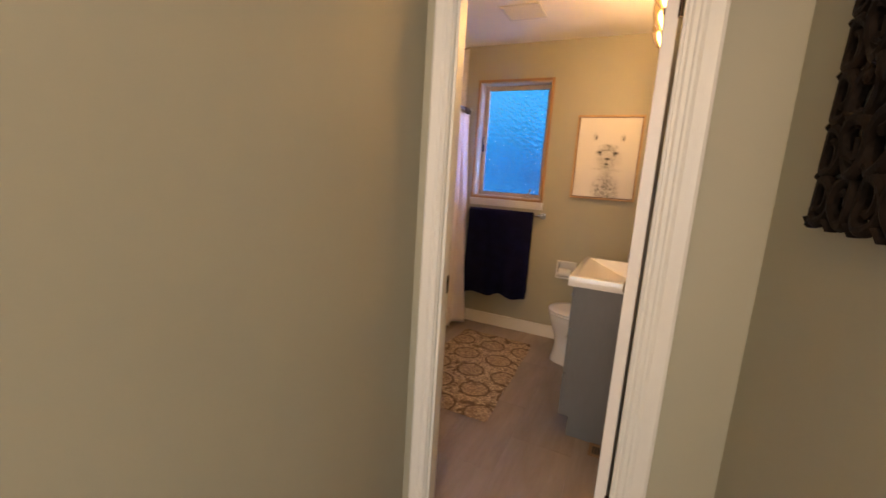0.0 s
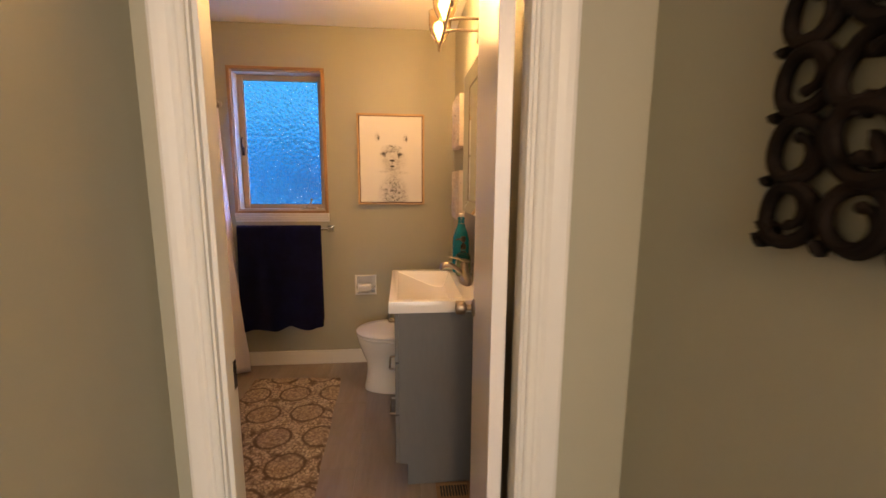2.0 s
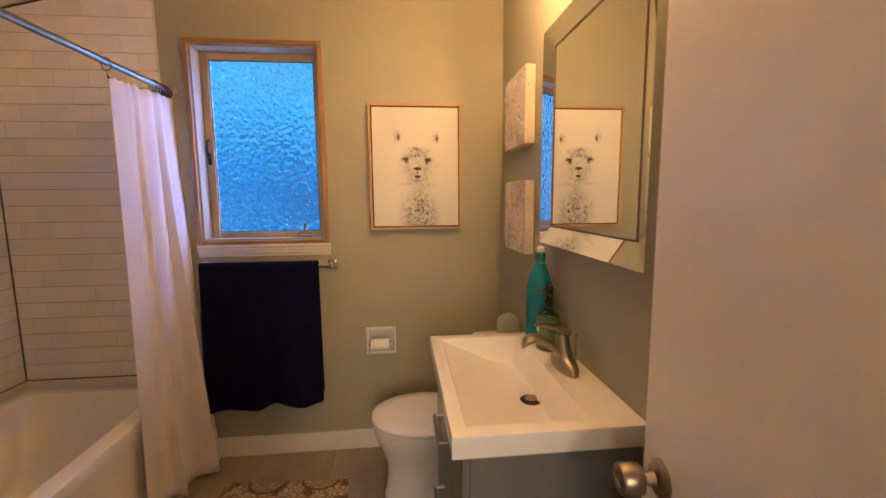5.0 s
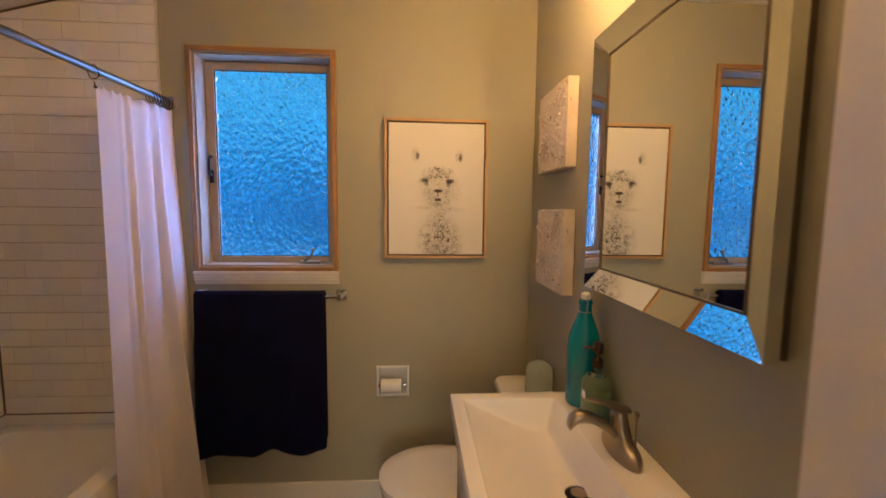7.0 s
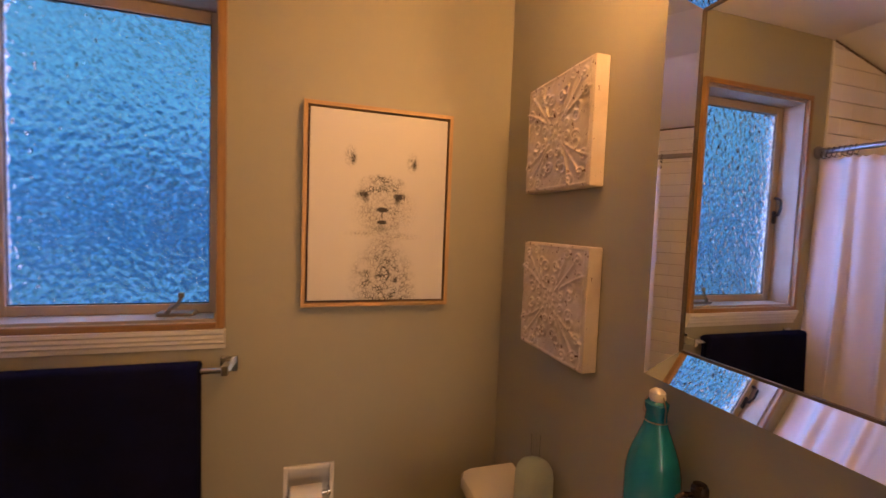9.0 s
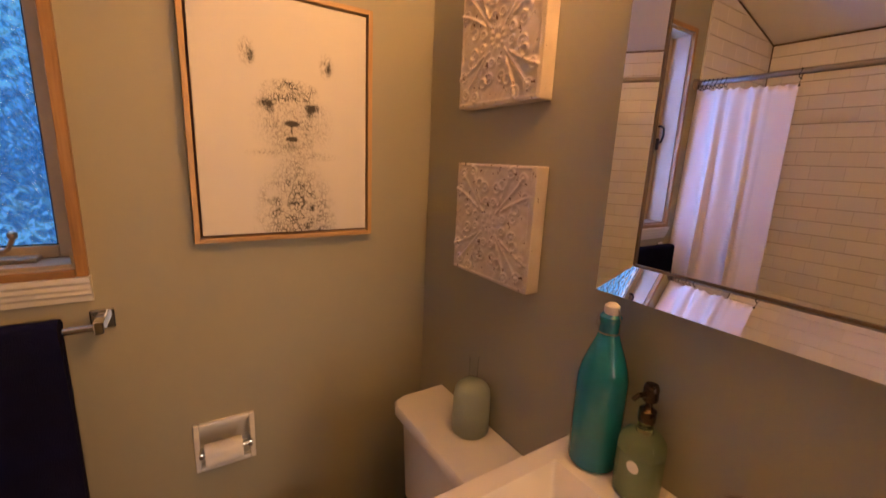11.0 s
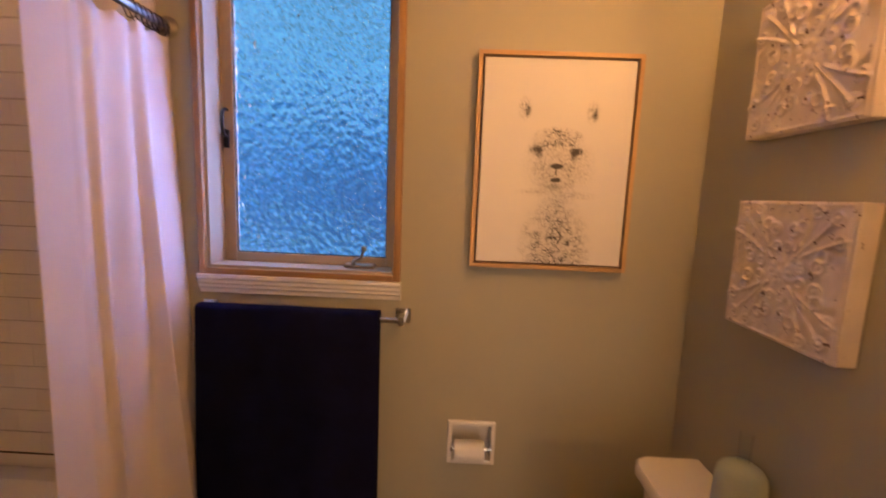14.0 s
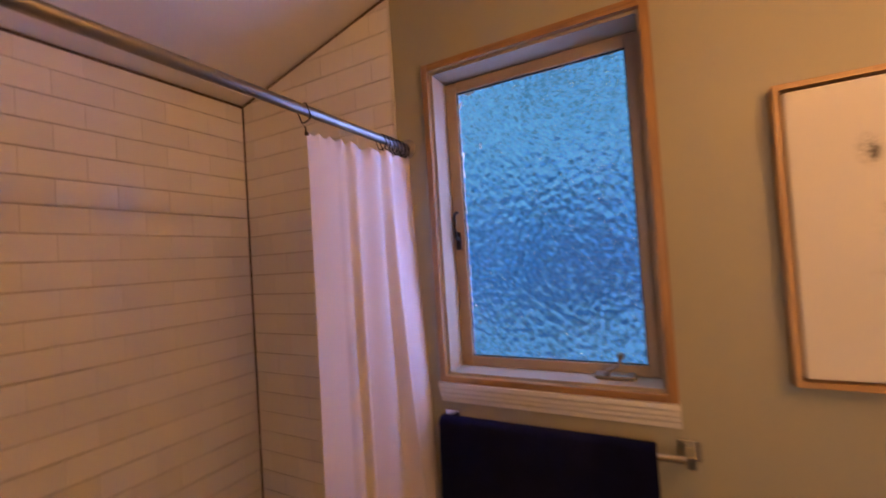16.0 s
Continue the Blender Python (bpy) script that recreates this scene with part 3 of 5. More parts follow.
rings = [rounded(TX0, TX1 - 0.015, TY0, TY1, 0.0, 0.004), rounded(TX0, TX1 - 0.015, TY0, TY1, TZ - 0.065, 0.004), rounded(TX0, TX1, TY0, TY1, TZ - 0.060, 0.006), rounded(TX0, TX1, TY0, TY1, TZ - 0.012, 0.006), rounded(TX0 + 0.004, TX1 - 0.004, TY0 + 0.004, TY1 - 0.004, TZ - 0.003, 0.006), rounded(TX0 + 0.012, TX1 - 0.012, TY0 + 0.012, TY1 - 0.012, TZ, 0.006),
         rounded(TX0 + 0.05, TX1 - 0.075, TY0 + 0.10, TY1 - 0.07, TZ, 0.08), rounded(TX0 + 0.06, TX1 - 0.088, TY0 + 0.11, TY1 - 0.08, TZ - 0.012, 0.08), rounded(TX0 + 0.09, TX1 - 0.12, TY0 + 0.14, TY1 - 0.16, 0.14, 0.12), rounded(TX0 + 0.13, TX1 - 0.16, TY0 + 0.20, TY1 - 0.24, 0.09, 0.12), rounded(TX0 + 0.25, TX1 - 0.30, TY0 + 0.50, TY1 - 0.60, 0.085, 0.05)]
part("basin", loft(bmesh.new(), rings), enamel, tub, smooth=True)
part("skirt_trim", boxed(TX1 - 0.014, TX1 + 0.012, TY0, TY1, 0.0, 0.016, bevel=0.004), trim_paint, tub, "white strip along the floor")

# ---- shower rod and curtain ----
RX, RZ = -1.603, 1.886
rod = thing("shower_rod", (RX, -0.76, RZ), "round steel shower curtain rod across the tub", "curtain rod")
part("rod", tube(bmesh.new(), [(RX, -0.012, RZ), (RX, TUB_END + 0.012, RZ)], 0.0125, 18), steel_rod, rod, smooth=True)
for y, sg in ((-0.009, -1), (TUB_END + 0.009, 1)):
    part("flange", lathe(bmesh.new(), [(0, 0), (0.030, 0), (0.030, sg * 0.006), (0.019, sg * 0.014), (0.017, sg * 0.03), (0.0126, sg * 0.032)], (RX, y, RZ), 24, "y"), steel_rod, rod, smooth=True)

curtain = thing("shower_curtain", (RX, -0.25, 0), "white fabric shower curtain gathered on rings beside the window", "curtain")
NU, NV = 150, 46
verts, faces = [], []
for j in range(NV + 1):
    v = j / NV
    z = 1.838 + (0.030 - 1.838) * v
    for i in range(NU + 1):
        u = i / NU
        y_top, y_bot = -0.448 + 0.415 * u, -0.455 + 0.37 * u
        x_top, x_bot = RX + 0.004, -1.612 + 0.17 * u ** 1.3
        e = v ** 1.6
        y = y_top * (1 - e) + y_bot * e
        x = x_top * (1 - e) + x_bot * e
        w_ = max(0.0, (u - 0.22) / 0.78)
        loose = 1 / (1 + math.exp((v - 0.42) * 7))
        tight = math.sin(2 * math.pi * 4.4 * w_ ** 0.85 + 0.5 * math.sin(2.2 * v))
        broad = math.sin(2 * math.pi * (1.9 * w_ + 0.10 * math.sin(2.4 * v + 0.6) - 0.12 * v))
        fold = tight * (0.25 + 0.50 * loose) + broad * (0.35 + 0.65 * (1 - loose))
        amp = (0.014 + 0.028 * min(1, v * 1.6)) * min(1, w_ * 4)
        x += fold * amp
        y += math.cos(2 * math.pi * (1.9 * w_ - 0.12 * v) + 0.6) * amp * 0.55
        sag = 0.010 * abs(math.sin(math.pi * u * 11)) * max(0, 1 - v * 12)
        verts.append((x, y, z - sag + 0.020 * u * (1 - v) + 0.012 * math.sin(u * 9) * v))
for j in range(NV):
    for i in range(NU):
        a = j * (NU + 1) + i
        faces.append((a, a + 1, a + NU + 2, a + NU + 1))
me = bpy.data.meshes.new("cloth")
me.from_pydata([Vector(p) - Vector(curtain.location) for p in verts], [], faces)
for p in me.polygons:
    p.use_smooth = True
me.materials.append(cloth)
sheet = new("cloth", me)
sheet.parent = curtain
sol = sheet.modifiers.new("thickness", "SOLIDIFY")
sol.thickness = 0.0015
for k in range(8):
    u = k / 7
    y = -0.448 + 0.415 * (0.66 + 0.34 * u if k else 0)
    bm = bmesh.new()
    tube(bm, [(RX + 0.0175 * math.sin(a), y + 0.004 * math.cos(3 * a), RZ - 0.008 + 0.024 * math.cos(a)) for a in [2 * math.pi * q / 14 for q in range(14)]], 0.0018, 6, loop=True)
    if k == 0:
        tube(bm, [(RX, y, RZ - 0.038), (RX + 0.004, y, RZ - 0.046), (RX + 0.003, y, RZ - 0.056)], [0.0018, 0.0018, 0.003], 6)
        lathe(bm, [(0, -0.005), (0.005, -0.003), (0.005, 0.003), (0, 0.005)], (RX + 0.005, y, RZ - 0.057), 8)
    part("curtain_ring", bm, bronze, curtain, "bronze curtain ring", smooth=True)

# ---- towel bar and towel ----
bar = thing("towel_bar", (-1.19, 0, 1.035), "chrome towel bar on square posts under the window", "towel bar")
part("bar", tube(bmesh.new(), [(-1.50, -0.062, 1.035), (-0.88, -0.062, 1.035)], 0.009, 14), chrome, bar, smooth=True)
for x in (-1.503, -0.877):
    part("post", boxed(x - 0.010, x + 0.010, -0.074, -0.008, 1.020, 1.050, bevel=0.003), chrome, bar)
    part("plate", boxed(x - 0.024, x + 0.024, -0.009, -0.0005, 1.010, 1.060, bevel=0.003), chrome, bar)

towel = thing("towel", (-1.22, -0.062, 1.048), "dark navy terry towel folded over the bar", "towel")
TW0, TW1 = -1.508, -0.944
cols = []
NX = 60
for i in range(NX + 1):
    u = i / NX
    x = TW0 + (TW1 - TW0) * u
    ripple = 0.006 * math.sin(u * 11) + 0.003 * math.sin(u * 29 + 1)
    low = 0.296 + 0.012 * math.sin(u * 7 + 0.6) + 0.042 * math.exp(-((u - 0.62) / 0.16) ** 2) - 0.008 * math.cos(u * 16)
    front, back = [], []
    for k in range(22):
        v = k / 21
        z = 1.050 + (low - 1.050) * v
        front.append((x + 0.012 * math.sin(v * 3 + u) * (u - 0.5) * 2 * v, -0.086 - 0.012 * v - ripple * v * 1.6, z))
    inner = [(x, p[1] + 0.021, p[2] + (0.004 if k == 21 else 0)) for k, p in enumerate(front)]
    back = [(x, -0.040 + 0.006 * v, 1.050 + (0.36 - 1.050) * v) for v in [k / 21 for k in range(22)]]
    back_out = [(x, -0.020 + 0.005 * v, 1.050 + (0.36 - 1.050) * v) for v in [k / 21 for k in range(22)]]
    over = [(x, -0.062 - 0.024 * math.cos(a), 1.050 + 0.014 * math.sin(a)) for a in [math.pi * q / 8 for q in range(1, 8)]]
    ring = front[::-1] + over + [(x, -0.030, 1.046)] + back[1:] + [(x, -0.052, 0.36)] + [(x, -0.054, 1.03)] + [(x, -0.062, 1.0455)] + inner[1:]
    cols.append(ring)
part("cloth", loft(bmesh.new(), cols), navy, towel, smooth=True)

# ---- framed canvas ----
pic = thing("framed_canvas", (-0.435, 0, 1.215), "pale canvas print in an oak floater frame on the wall", "picture")
PX0, PX1, PZ0, PZ1 = -0.675, -0.202, 1.210, 1.843
for a in ((PX0, PX0 + 0.0125, -0.038, -0.002, PZ0, PZ1), (PX1 - 0.0125, PX1, -0.038, -0.002, PZ0, PZ1)):
    part("frame_side", boxed(*a, bevel=0.001), pale_oak, pic, "oak frame strip")
for a in ((PX0 + 0.0125, PX1 - 0.0125, -0.038, -0.002, PZ0, PZ0 + 0.0125), (PX0 + 0.0125, PX1 - 0.0125, -0.038, -0.002, PZ1 - 0.0125, PZ1)):
    part("frame_side", boxed(*a, bevel=0.001), pale_oak_across, pic, "oak frame strip")
part("backing", boxed(PX0 + 0.0125, PX1 - 0.0125, -0.012, -0.003, PZ0 + 0.0125, PZ1 - 0.0125), gap_shade, pic, "backing board darkened for the shaded gap")
canvas, nt, b = nodes_of("canvas_print")
v = coords(nt)
sep = nt.nodes.new("ShaderNodeSeparateXYZ")
nt.links.new(v, sep.inputs[0])
X, Z = sep.outputs["X"], sep.outputs["Z"]


def blob(cx, cz, rx, rz, soft=0.35):
    """A soft plain oval, 1 inside and 0 outside; cx, cz in metres from the canvas's foot middle."""
    ax = math_node(nt, "DIVIDE", math_node(nt, "SUBTRACT", X, cx), rx)
    az = math_node(nt, "DIVIDE", math_node(nt, "SUBTRACT", Z, cz), rz)
    d = math_node(nt, "SQRT", math_node(nt, "ADD", math_node(nt, "MULTIPLY", ax, ax), math_node(nt, "MULTIPLY", az, az)))
    return math_node(nt, "DIVIDE", math_node(nt, "SUBTRACT", 1.0, d), soft, True)


strokes = noise_tex(nt, coords(nt, (1.5, 1, 1)), 120, 5, 0.7)
fleck = math_node(nt, "MULTIPLY", math_node(nt, "SUBTRACT", strokes, 0.44), 3.6, True)
swirl = node(nt, "ShaderNodeTexNoise", Scale=55.0, Detail=2.0)
nt.links.new(v, swirl.inputs["Vector"])
swirled = nt.nodes.new("ShaderNodeVectorMath")
swirled.operation = "MULTIPLY_ADD"
swirled.inputs[1].default_value = (0.022, 0.0, 0.022)
nt.links.new(swirl.outputs["Color"], swirled.inputs[0])
nt.links.new(coords(nt, (1.25, 0.01, 0.85)), swirled.inputs[2])
lock = node(nt, "ShaderNodeTexVoronoi", Scale=105.0)
lock.feature = "DISTANCE_TO_EDGE"
nt.links.new(swirled.outputs[0], lock.inputs["Vector"])
curls = math_node(nt, "MULTIPLY", math_node(nt, "MULTIPLY", math_node(nt, "SUBTRACT", 0.17, lock.outputs["Distance"]), 7.0, True), math_node(nt, "MULTIPLY", math_node(nt, "SUBTRACT", noise_tex(nt, v, 38, 3), 0.36), 4.0, True))
tone = math_node(nt, "MULTIPLY", blob(0.012, 0.02, 0.120, 0.215, 0.45), math_node(nt, "MULTIPLY", curls, 0.95))
# soft plain ovals: position, size, softness, weight, filled by (0: plain, 1: flecks, 2: curls)
for cx, cz, rx, rz, soft_, weight, fill in (
        (0.015, 0.10, 0.125, 0.22, 0.9, 0.13, 0), (-0.098, 0.470, 0.024, 0.040, 0.6, 1.0, 1), (-0.090, 0.462, 0.011, 0.022, 0.8, 0.75, 0),
        (0.100, 0.462, 0.024, 0.038, 0.6, 1.0, 1), (0.106, 0.456, 0.010, 0.021, 0.8, 0.85, 0),
        (0.002, 0.386, 0.082, 0.036, 0.4, 1.1, 2), (0.0, 0.384, 0.080, 0.036, 0.8, 0.6, 1), (-0.058, 0.352, 0.036, 0.024, 0.6, 0.8, 1), (0.060, 0.348, 0.036, 0.026, 0.6, 0.8, 1),
        (-0.058, 0.354, 0.024, 0.014, 0.8, 0.80, 0), (0.060, 0.350, 0.024, 0.015, 0.8, 0.85, 0), (-0.048, 0.342, 0.013, 0.020, 0.8, 0.55, 0), (0.052, 0.338, 0.013, 0.022, 0.8, 0.60, 0),
        (0.004, 0.306, 0.024, 0.010, 0.5, 0.95, 0), (0.004, 0.290, 0.004, 0.018, 0.8, 0.6, 0), (0.004, 0.266, 0.019, 0.008, 0.5, 0.95, 0), (0.004, 0.246, 0.026, 0.016, 0.9, 0.35, 0),
        (0.0, 0.31, 0.110, 0.115, 0.7, 0.55, 1), (0.01, 0.27, 0.085, 0.085, 0.5, 0.35, 2), (0.095, 0.300, 0.030, 0.080, 0.8, 0.35, 1), (-0.052, 0.300, 0.028, 0.050, 0.9, 0.45, 1), (0.056, 0.298, 0.028, 0.050, 0.9, 0.45, 1),
        (0.0, 0.30, 0.10, 0.11, 1.0, 0.08, 0), (0.070, 0.222, 0.070, 0.014, 0.8, 0.7, 1), (-0.062, 0.228, 0.062, 0.013, 0.8, 0.6, 1), (0.01, 0.17, 0.040, 0.06, 0.9, 0.5, 1), (0.01, 0.08, 0.120, 0.15, 0.8, 0.35, 1)):
    k = math_node(nt, "MULTIPLY", blob(cx, cz, rx, rz, soft_), weight)
    if fill:
        k = math_node(nt, "MULTIPLY", k, fleck if fill == 1 else curls)
    tone = math_node(nt, "ADD", tone, k)
nt.links.new(mix_colour(nt, math_node(nt, "MULTIPLY", tone, 1.0, True), (0.70, 0.67, 0.62), (0.055, 0.048, 0.042)), b.inputs["Base Color"])
b.inputs["Roughness"].default_value = 0.8
bump(nt, b, noise_tex(nt, v, 900, 1), 0.25, 0.0005)
part("canvas", boxed(PX0 + 0.0185, PX1 - 0.0185, -0.034, -0.013, PZ0 + 0.0185, PZ1 - 0.0185, bevel=0.002), canvas, pic, "cream canvas with soft grey shapes")

# ---- paper holder ----
holder = thing("toilet_paper_holder", (-0.639, 0, 0.61), "white recessed paper holder with a chrome roller", "paper holder")
part("frame", picture_frame(bmesh.new(), -0.718, -0.560, 0.535, 0.685, 0.014, -0.010, 0.004, 0.003), china, holder)
liner = bmesh.new()
for a in ((-0.7075, -0.7035, 0.0045, 0.0665, 0.546, 0.674), (-0.5745, -0.5705, 0.0045, 0.0665, 0.546, 0.674), (-0.7035, -0.5745, 0.0045, 0.0665, 0.6705, 0.674), (-0.7035, -0.5745, 0.0045, 0.0665, 0.546, 0.5495), (-0.7035, -0.5745, 0.0665, 0.0695, 0.546, 0.674)):
    box(liner, *a)
part("recess", liner, china, holder)
for x in (-0.7020, -0.5760):
    part("post", boxed(x - 0.006, x + 0.006, -0.030, 0.004, 0.588, 0.606, bevel=0.003), chrome, holder)
part("roller", tube(bmesh.new(), [(-0.708, -0.022, 0.597), (-0.570, -0.022, 0.597)], 0.006, 12), chrome, holder, smooth=True)
roll = thing("toilet_paper_roll", (-0.639, -0.022, 0.597), "half-used white toilet paper roll", "toilet paper")
part("paper", lathe(bmesh.new(), [(0.0190, -0.048), (0.031, -0.048), (0.0325, -0.045), (0.0325, 0.045), (0.031, 0.048), (0.0190, 0.048)], (-0.646, -0.022, 0.592), 36, "x"), paper, roll, smooth=True)

# ---- toilet ----
toilet = thing("toilet", (-0.33, -0.40, 0), "white china toilet with a closed lid", "toilet")
YC = -0.405


def egg(xf, xb, hw, z, n=40, square=0.0):
    """An elongated bowl outline that points towards -x."""
    pts = []
    xm = xf + (xb - xf) * 0.52
    for k in range(n):
        a = 2 * math.pi * k / n
        c, s = math.cos(a), math.sin(a)
        r = abs(c) ** 0.8 * (1 if c > 0 else -1) if square else c
        x = xm + (xb - xm) * r if c > 0 else xm + (xm - xf) * c
        pts.append((x, YC + hw * (abs(s) ** (0.9 if c < 0 else 0.7)) * (1 if s > 0 else -1), z))
    return pts


part("bowl", loft(bmesh.new(), [egg(-0.622, -0.10, 0.122, 0.0), egg(-0.622, -0.10, 0.122, 0.03), egg(-0.612, -0.10, 0.114, 0.06), egg(-0.604, -0.09, 0.106, 0.14), egg(-0.608, -0.06, 0.112, 0.19), egg(-0.634, -0.04, 0.148, 0.26), egg(-0.655, -0.04, 0.176, 0.32), egg(-0.662, -0.04, 0.180, 0.347), egg(-0.662, -0.04, 0.180, 0.362), egg(-0.655, -0.045, 0.174, 0.368)]), china, toilet, smooth=True)
part("seat", loft(bmesh.new(), [egg(-0.664, -0.235, 0.183, 0.371), egg(-0.668, -0.232, 0.187, 0.376), egg(-0.668, -0.232, 0.187, 0.384), egg(-0.663, -0.236, 0.182, 0.388)]), china, toilet, smooth=True)
part("lid", loft(bmesh.new(), [egg(-0.666, -0.232, 0.185, 0.391), egg(-0.670, -0.230, 0.189, 0.396), egg(-0.670, -0.230, 0.189, 0.404), egg(-0.660, -0.236, 0.180, 0.411), egg(-0.60, -0.26, 0.13, 0.414)]), china, toilet, smooth=True)
part("seat_hinge", boxed(-0.245, -0.205, YC - 0.09, YC + 0.09, 0.370, 0.400, bevel=0.006), china, toilet)


def tank_ring(x0, x1, y0, y1, z, c):
    return [(x1, y0, z), (x1, y1, z), (x0 + c, y1, z), (x0 + c * 0.3, y1 - c * 0.3, z), (x0, y1 - c, z), (x0, y0 + c, z), (x0 + c * 0.3, y0 + c * 0.3, z), (x0 + c, y0, z)]


part("tank", loft(bmesh.new(), [tank_ring(-0.150, 0.012, -0.615, -0.185, 0.37, 0.03), tank_ring(-0.158, 0.012, -0.625, -0.172, 0.60, 0.035), tank_ring(-0.160, 0.012, -0.628, -0.170, 0.652, 0.035)]), china, toilet, smooth=True)
part("tank_lid", loft(bmesh.new(), [tank_ring(-0.172, 0.014, -0.640, -0.152, 0.650, 0.04), tank_ring(-0.180, 0.016, -0.648, -0.142, 0.656, 0.045), tank_ring(-0.180, 0.016, -0.648, -0.142, 0.678, 0.045), tank_ring(-0.174, 0.016, -0.640, -0.148, 0.687, 0.042), tank_ring(-0.13, 0.006, -0.60, -0.19, 0.690, 0.03)]), china, toilet, smooth=True)
part("flush_lever", tube(bmesh.new(), [(-0.158, -0.585, 0.60), (-0.172, -0.585, 0.60), (-0.176, -0.575, 0.60), (-0.176, -0.50, 0.592)], [0.009, 0.007, 0.006, 0.005]), chrome, toilet, "chrome lever", smooth=True)

neck_glass, nt, b = clear_glass("neck_glass", (0.97, 0.99, 0.97), 0.05, 1.035)
jar = thing("glass_jar", (-0.040, -0.40, 0.690), "frosted pale green glass bottle on the toilet tank", "bottle")
JX, JY = -0.044, -0.395
part("body", lathe(bmesh.new(), [(0, 0), (0.046, 0), (0.0515, 0.004), (0.053, 0.014), (0.052, 0.112), (0.049, 0.130), (0.041, 0.143), (0.026, 0.152), (0.016, 0.157), (0, 0.157)], (JX, JY, 0.690), 40), frost_green, jar, smooth=True)
part("neck", lathe(bmesh.new(), [(0.0155, 0.156), (0.0135, 0.172), (0.0125, 0.215), (0.0140, 0.218), (0.0140, 0.226), (0.0122, 0.227), (0.0112, 0.216), (0.0112, 0.160)], (JX, JY, 0.690), 24), neck_glass, jar, "clear glass neck", smooth=True)

# ---- vanity ----
vanity = thing("vanity_cabinet", (-0.19, -1.03, 0), "dark grey vanity cabinet with three drawers", "cabinet")
VX, VY0, VY1 = -0.398, -1.350, -0.720
for y0, y1 in ((VY0, VY0 + 0.018), (VY1 - 0.018, VY1)):
    bm = bmesh.new()
    loft(bm, [[(EAST - 0.002, y, 0.0), (-0.345, y, 0.0), (-0.345, y, 0.105), (VX + 0.018, y, 0.105), (VX + 0.018, y, 0.815), (EAST - 0.002, y, 0.815)] for y in (y0, y1)])
    part("side_panel", bm, vanity_grey, vanity)
part("bottom_panel", boxed(VX + 0.018, EAST - 0.002, VY0 + 0.018, VY1 - 0.018, 0.105, 0.123), vanity_grey, vanity)
part("back_panel", boxed(EAST - 0.010, EAST - 0.002, VY0 + 0.018, VY1 - 0.018, 0.123, 0.815), vanity_grey, vanity)
part("toe_kick", boxed(-0.345, -0.333, VY0 + 0.018, VY1 - 0.018, 0.0, 0.105), toe_dark, vanity, "dark toe board")
for z0, z1 in ((0.590, 0.808), (0.345, 0.584), (0.108, 0.339)):
    drawer = part("drawer", boxed(VX, VX + 0.0175, VY0 + 0.002, VY1 - 0.002, z0, z1, bevel=0.002), vanity_grey, vanity)
    hz, hy = z0 + 0.105, -1.035
    bm = bmesh.new()
    tube(bm, [(VX, hy - 0.075, hz), (VX - 0.028, hy - 0.075, hz), (VX - 0.032, hy - 0.069, hz), (VX - 0.032, hy + 0.069, hz), (VX - 0.028, hy + 0.075, hz), (VX, hy + 0.075, hz)], 0.0055, 8)
    part("handle", bm, nickel, drawer, "nickel bar handle", smooth=True)

top = thing("sink", (-0.2, -1.035, 0.815), "white moulded sink top with a rectangular basin", "sink")
CX0, CX1, CY0, CY1, CZ0, CZ1 = -0.422, EAST - 0.001, -1.363, -0.707, 0.815, 0.866


def rect(x0, x1, y0, y1, z):
    return [(x0, y0, z), (x1, y0, z), (x1, y1, z), (x0, y1, z)]


IX0, IX1, IY0, IY1 = -0.386, -0.102, -1.324, -0.750


def basin_depth(x, y):
    """A ramp that falls from the front rim to a flat trough along the wall side."""
    sides = (0.002 + 0.42 * (x - IX0), 0.085, 0.001 + 2.6 * (IX1 - x), 0.001 + 2.8 * (y - IY0), 0.001 + 2.8 * (IY1 - y))
    k = 0.006
    return max(0.0, -k * math.log(sum(math.exp(-q / k) for q in sides)))


bm = bmesh.new()
shell = [rect(CX0, CX1, CY0, CY1, CZ0), rect(CX0, CX1, CY0, CY1, CZ1 - 0.005), rect(CX0 + 0.0015, CX1, CY0 + 0.0015, CY1 - 0.0015, CZ1 - 0.0015), rect(CX0 + 0.005, CX1, CY0 + 0.005, CY1 - 0.005, CZ1)]
loft(bm, shell + [rect(IX0, IX1, IY0, IY1, CZ1)], closed_ends=False)
GX, GY = 70, 120
net = [[bm.verts.new((IX0 + (IX1 - IX0) * i / GX, IY0 + (IY1 - IY0) * j / GY, CZ1 - (0 if i in (0, GX) or j in (0, GY) else basin_depth(IX0 + (IX1 - IX0) * i / GX, IY0 + (IY1 - IY0) * j / GY)))) for i in range(GX + 1)] for j in range(GY + 1)]
for j in range(GY):
    for i in range(GX):
        bm.faces.new((net[j][i], net[j][i + 1], net[j + 1][i + 1], net[j + 1][i]))
part("basin", bm, marble_white, top, smooth=True)
DX, DY, DZ = -0.155, -1.068, CZ1 - 0.0835
drain = part("drain", lathe(bmesh.new(), [(0, 0.0), (0.030, 0.0), (0.031, 0.002), (0.029, 0.0035), (0.024, 0.0025), (0.021, 0.0012), (0, 0.0012)], (DX, DY, DZ), 28), bronze, top, "dark drain ring", smooth=True)
part("stopper", lathe(bmesh.new(), [(0, 0.001), (0.008, 0.001), (0.008, 0.005), (0.017, 0.006), (0.018, 0.008), (0.012, 0.011), (0, 0.012)], (DX, DY, DZ), 28), nickel, drain, "nickel pop-up stopper", smooth=True)

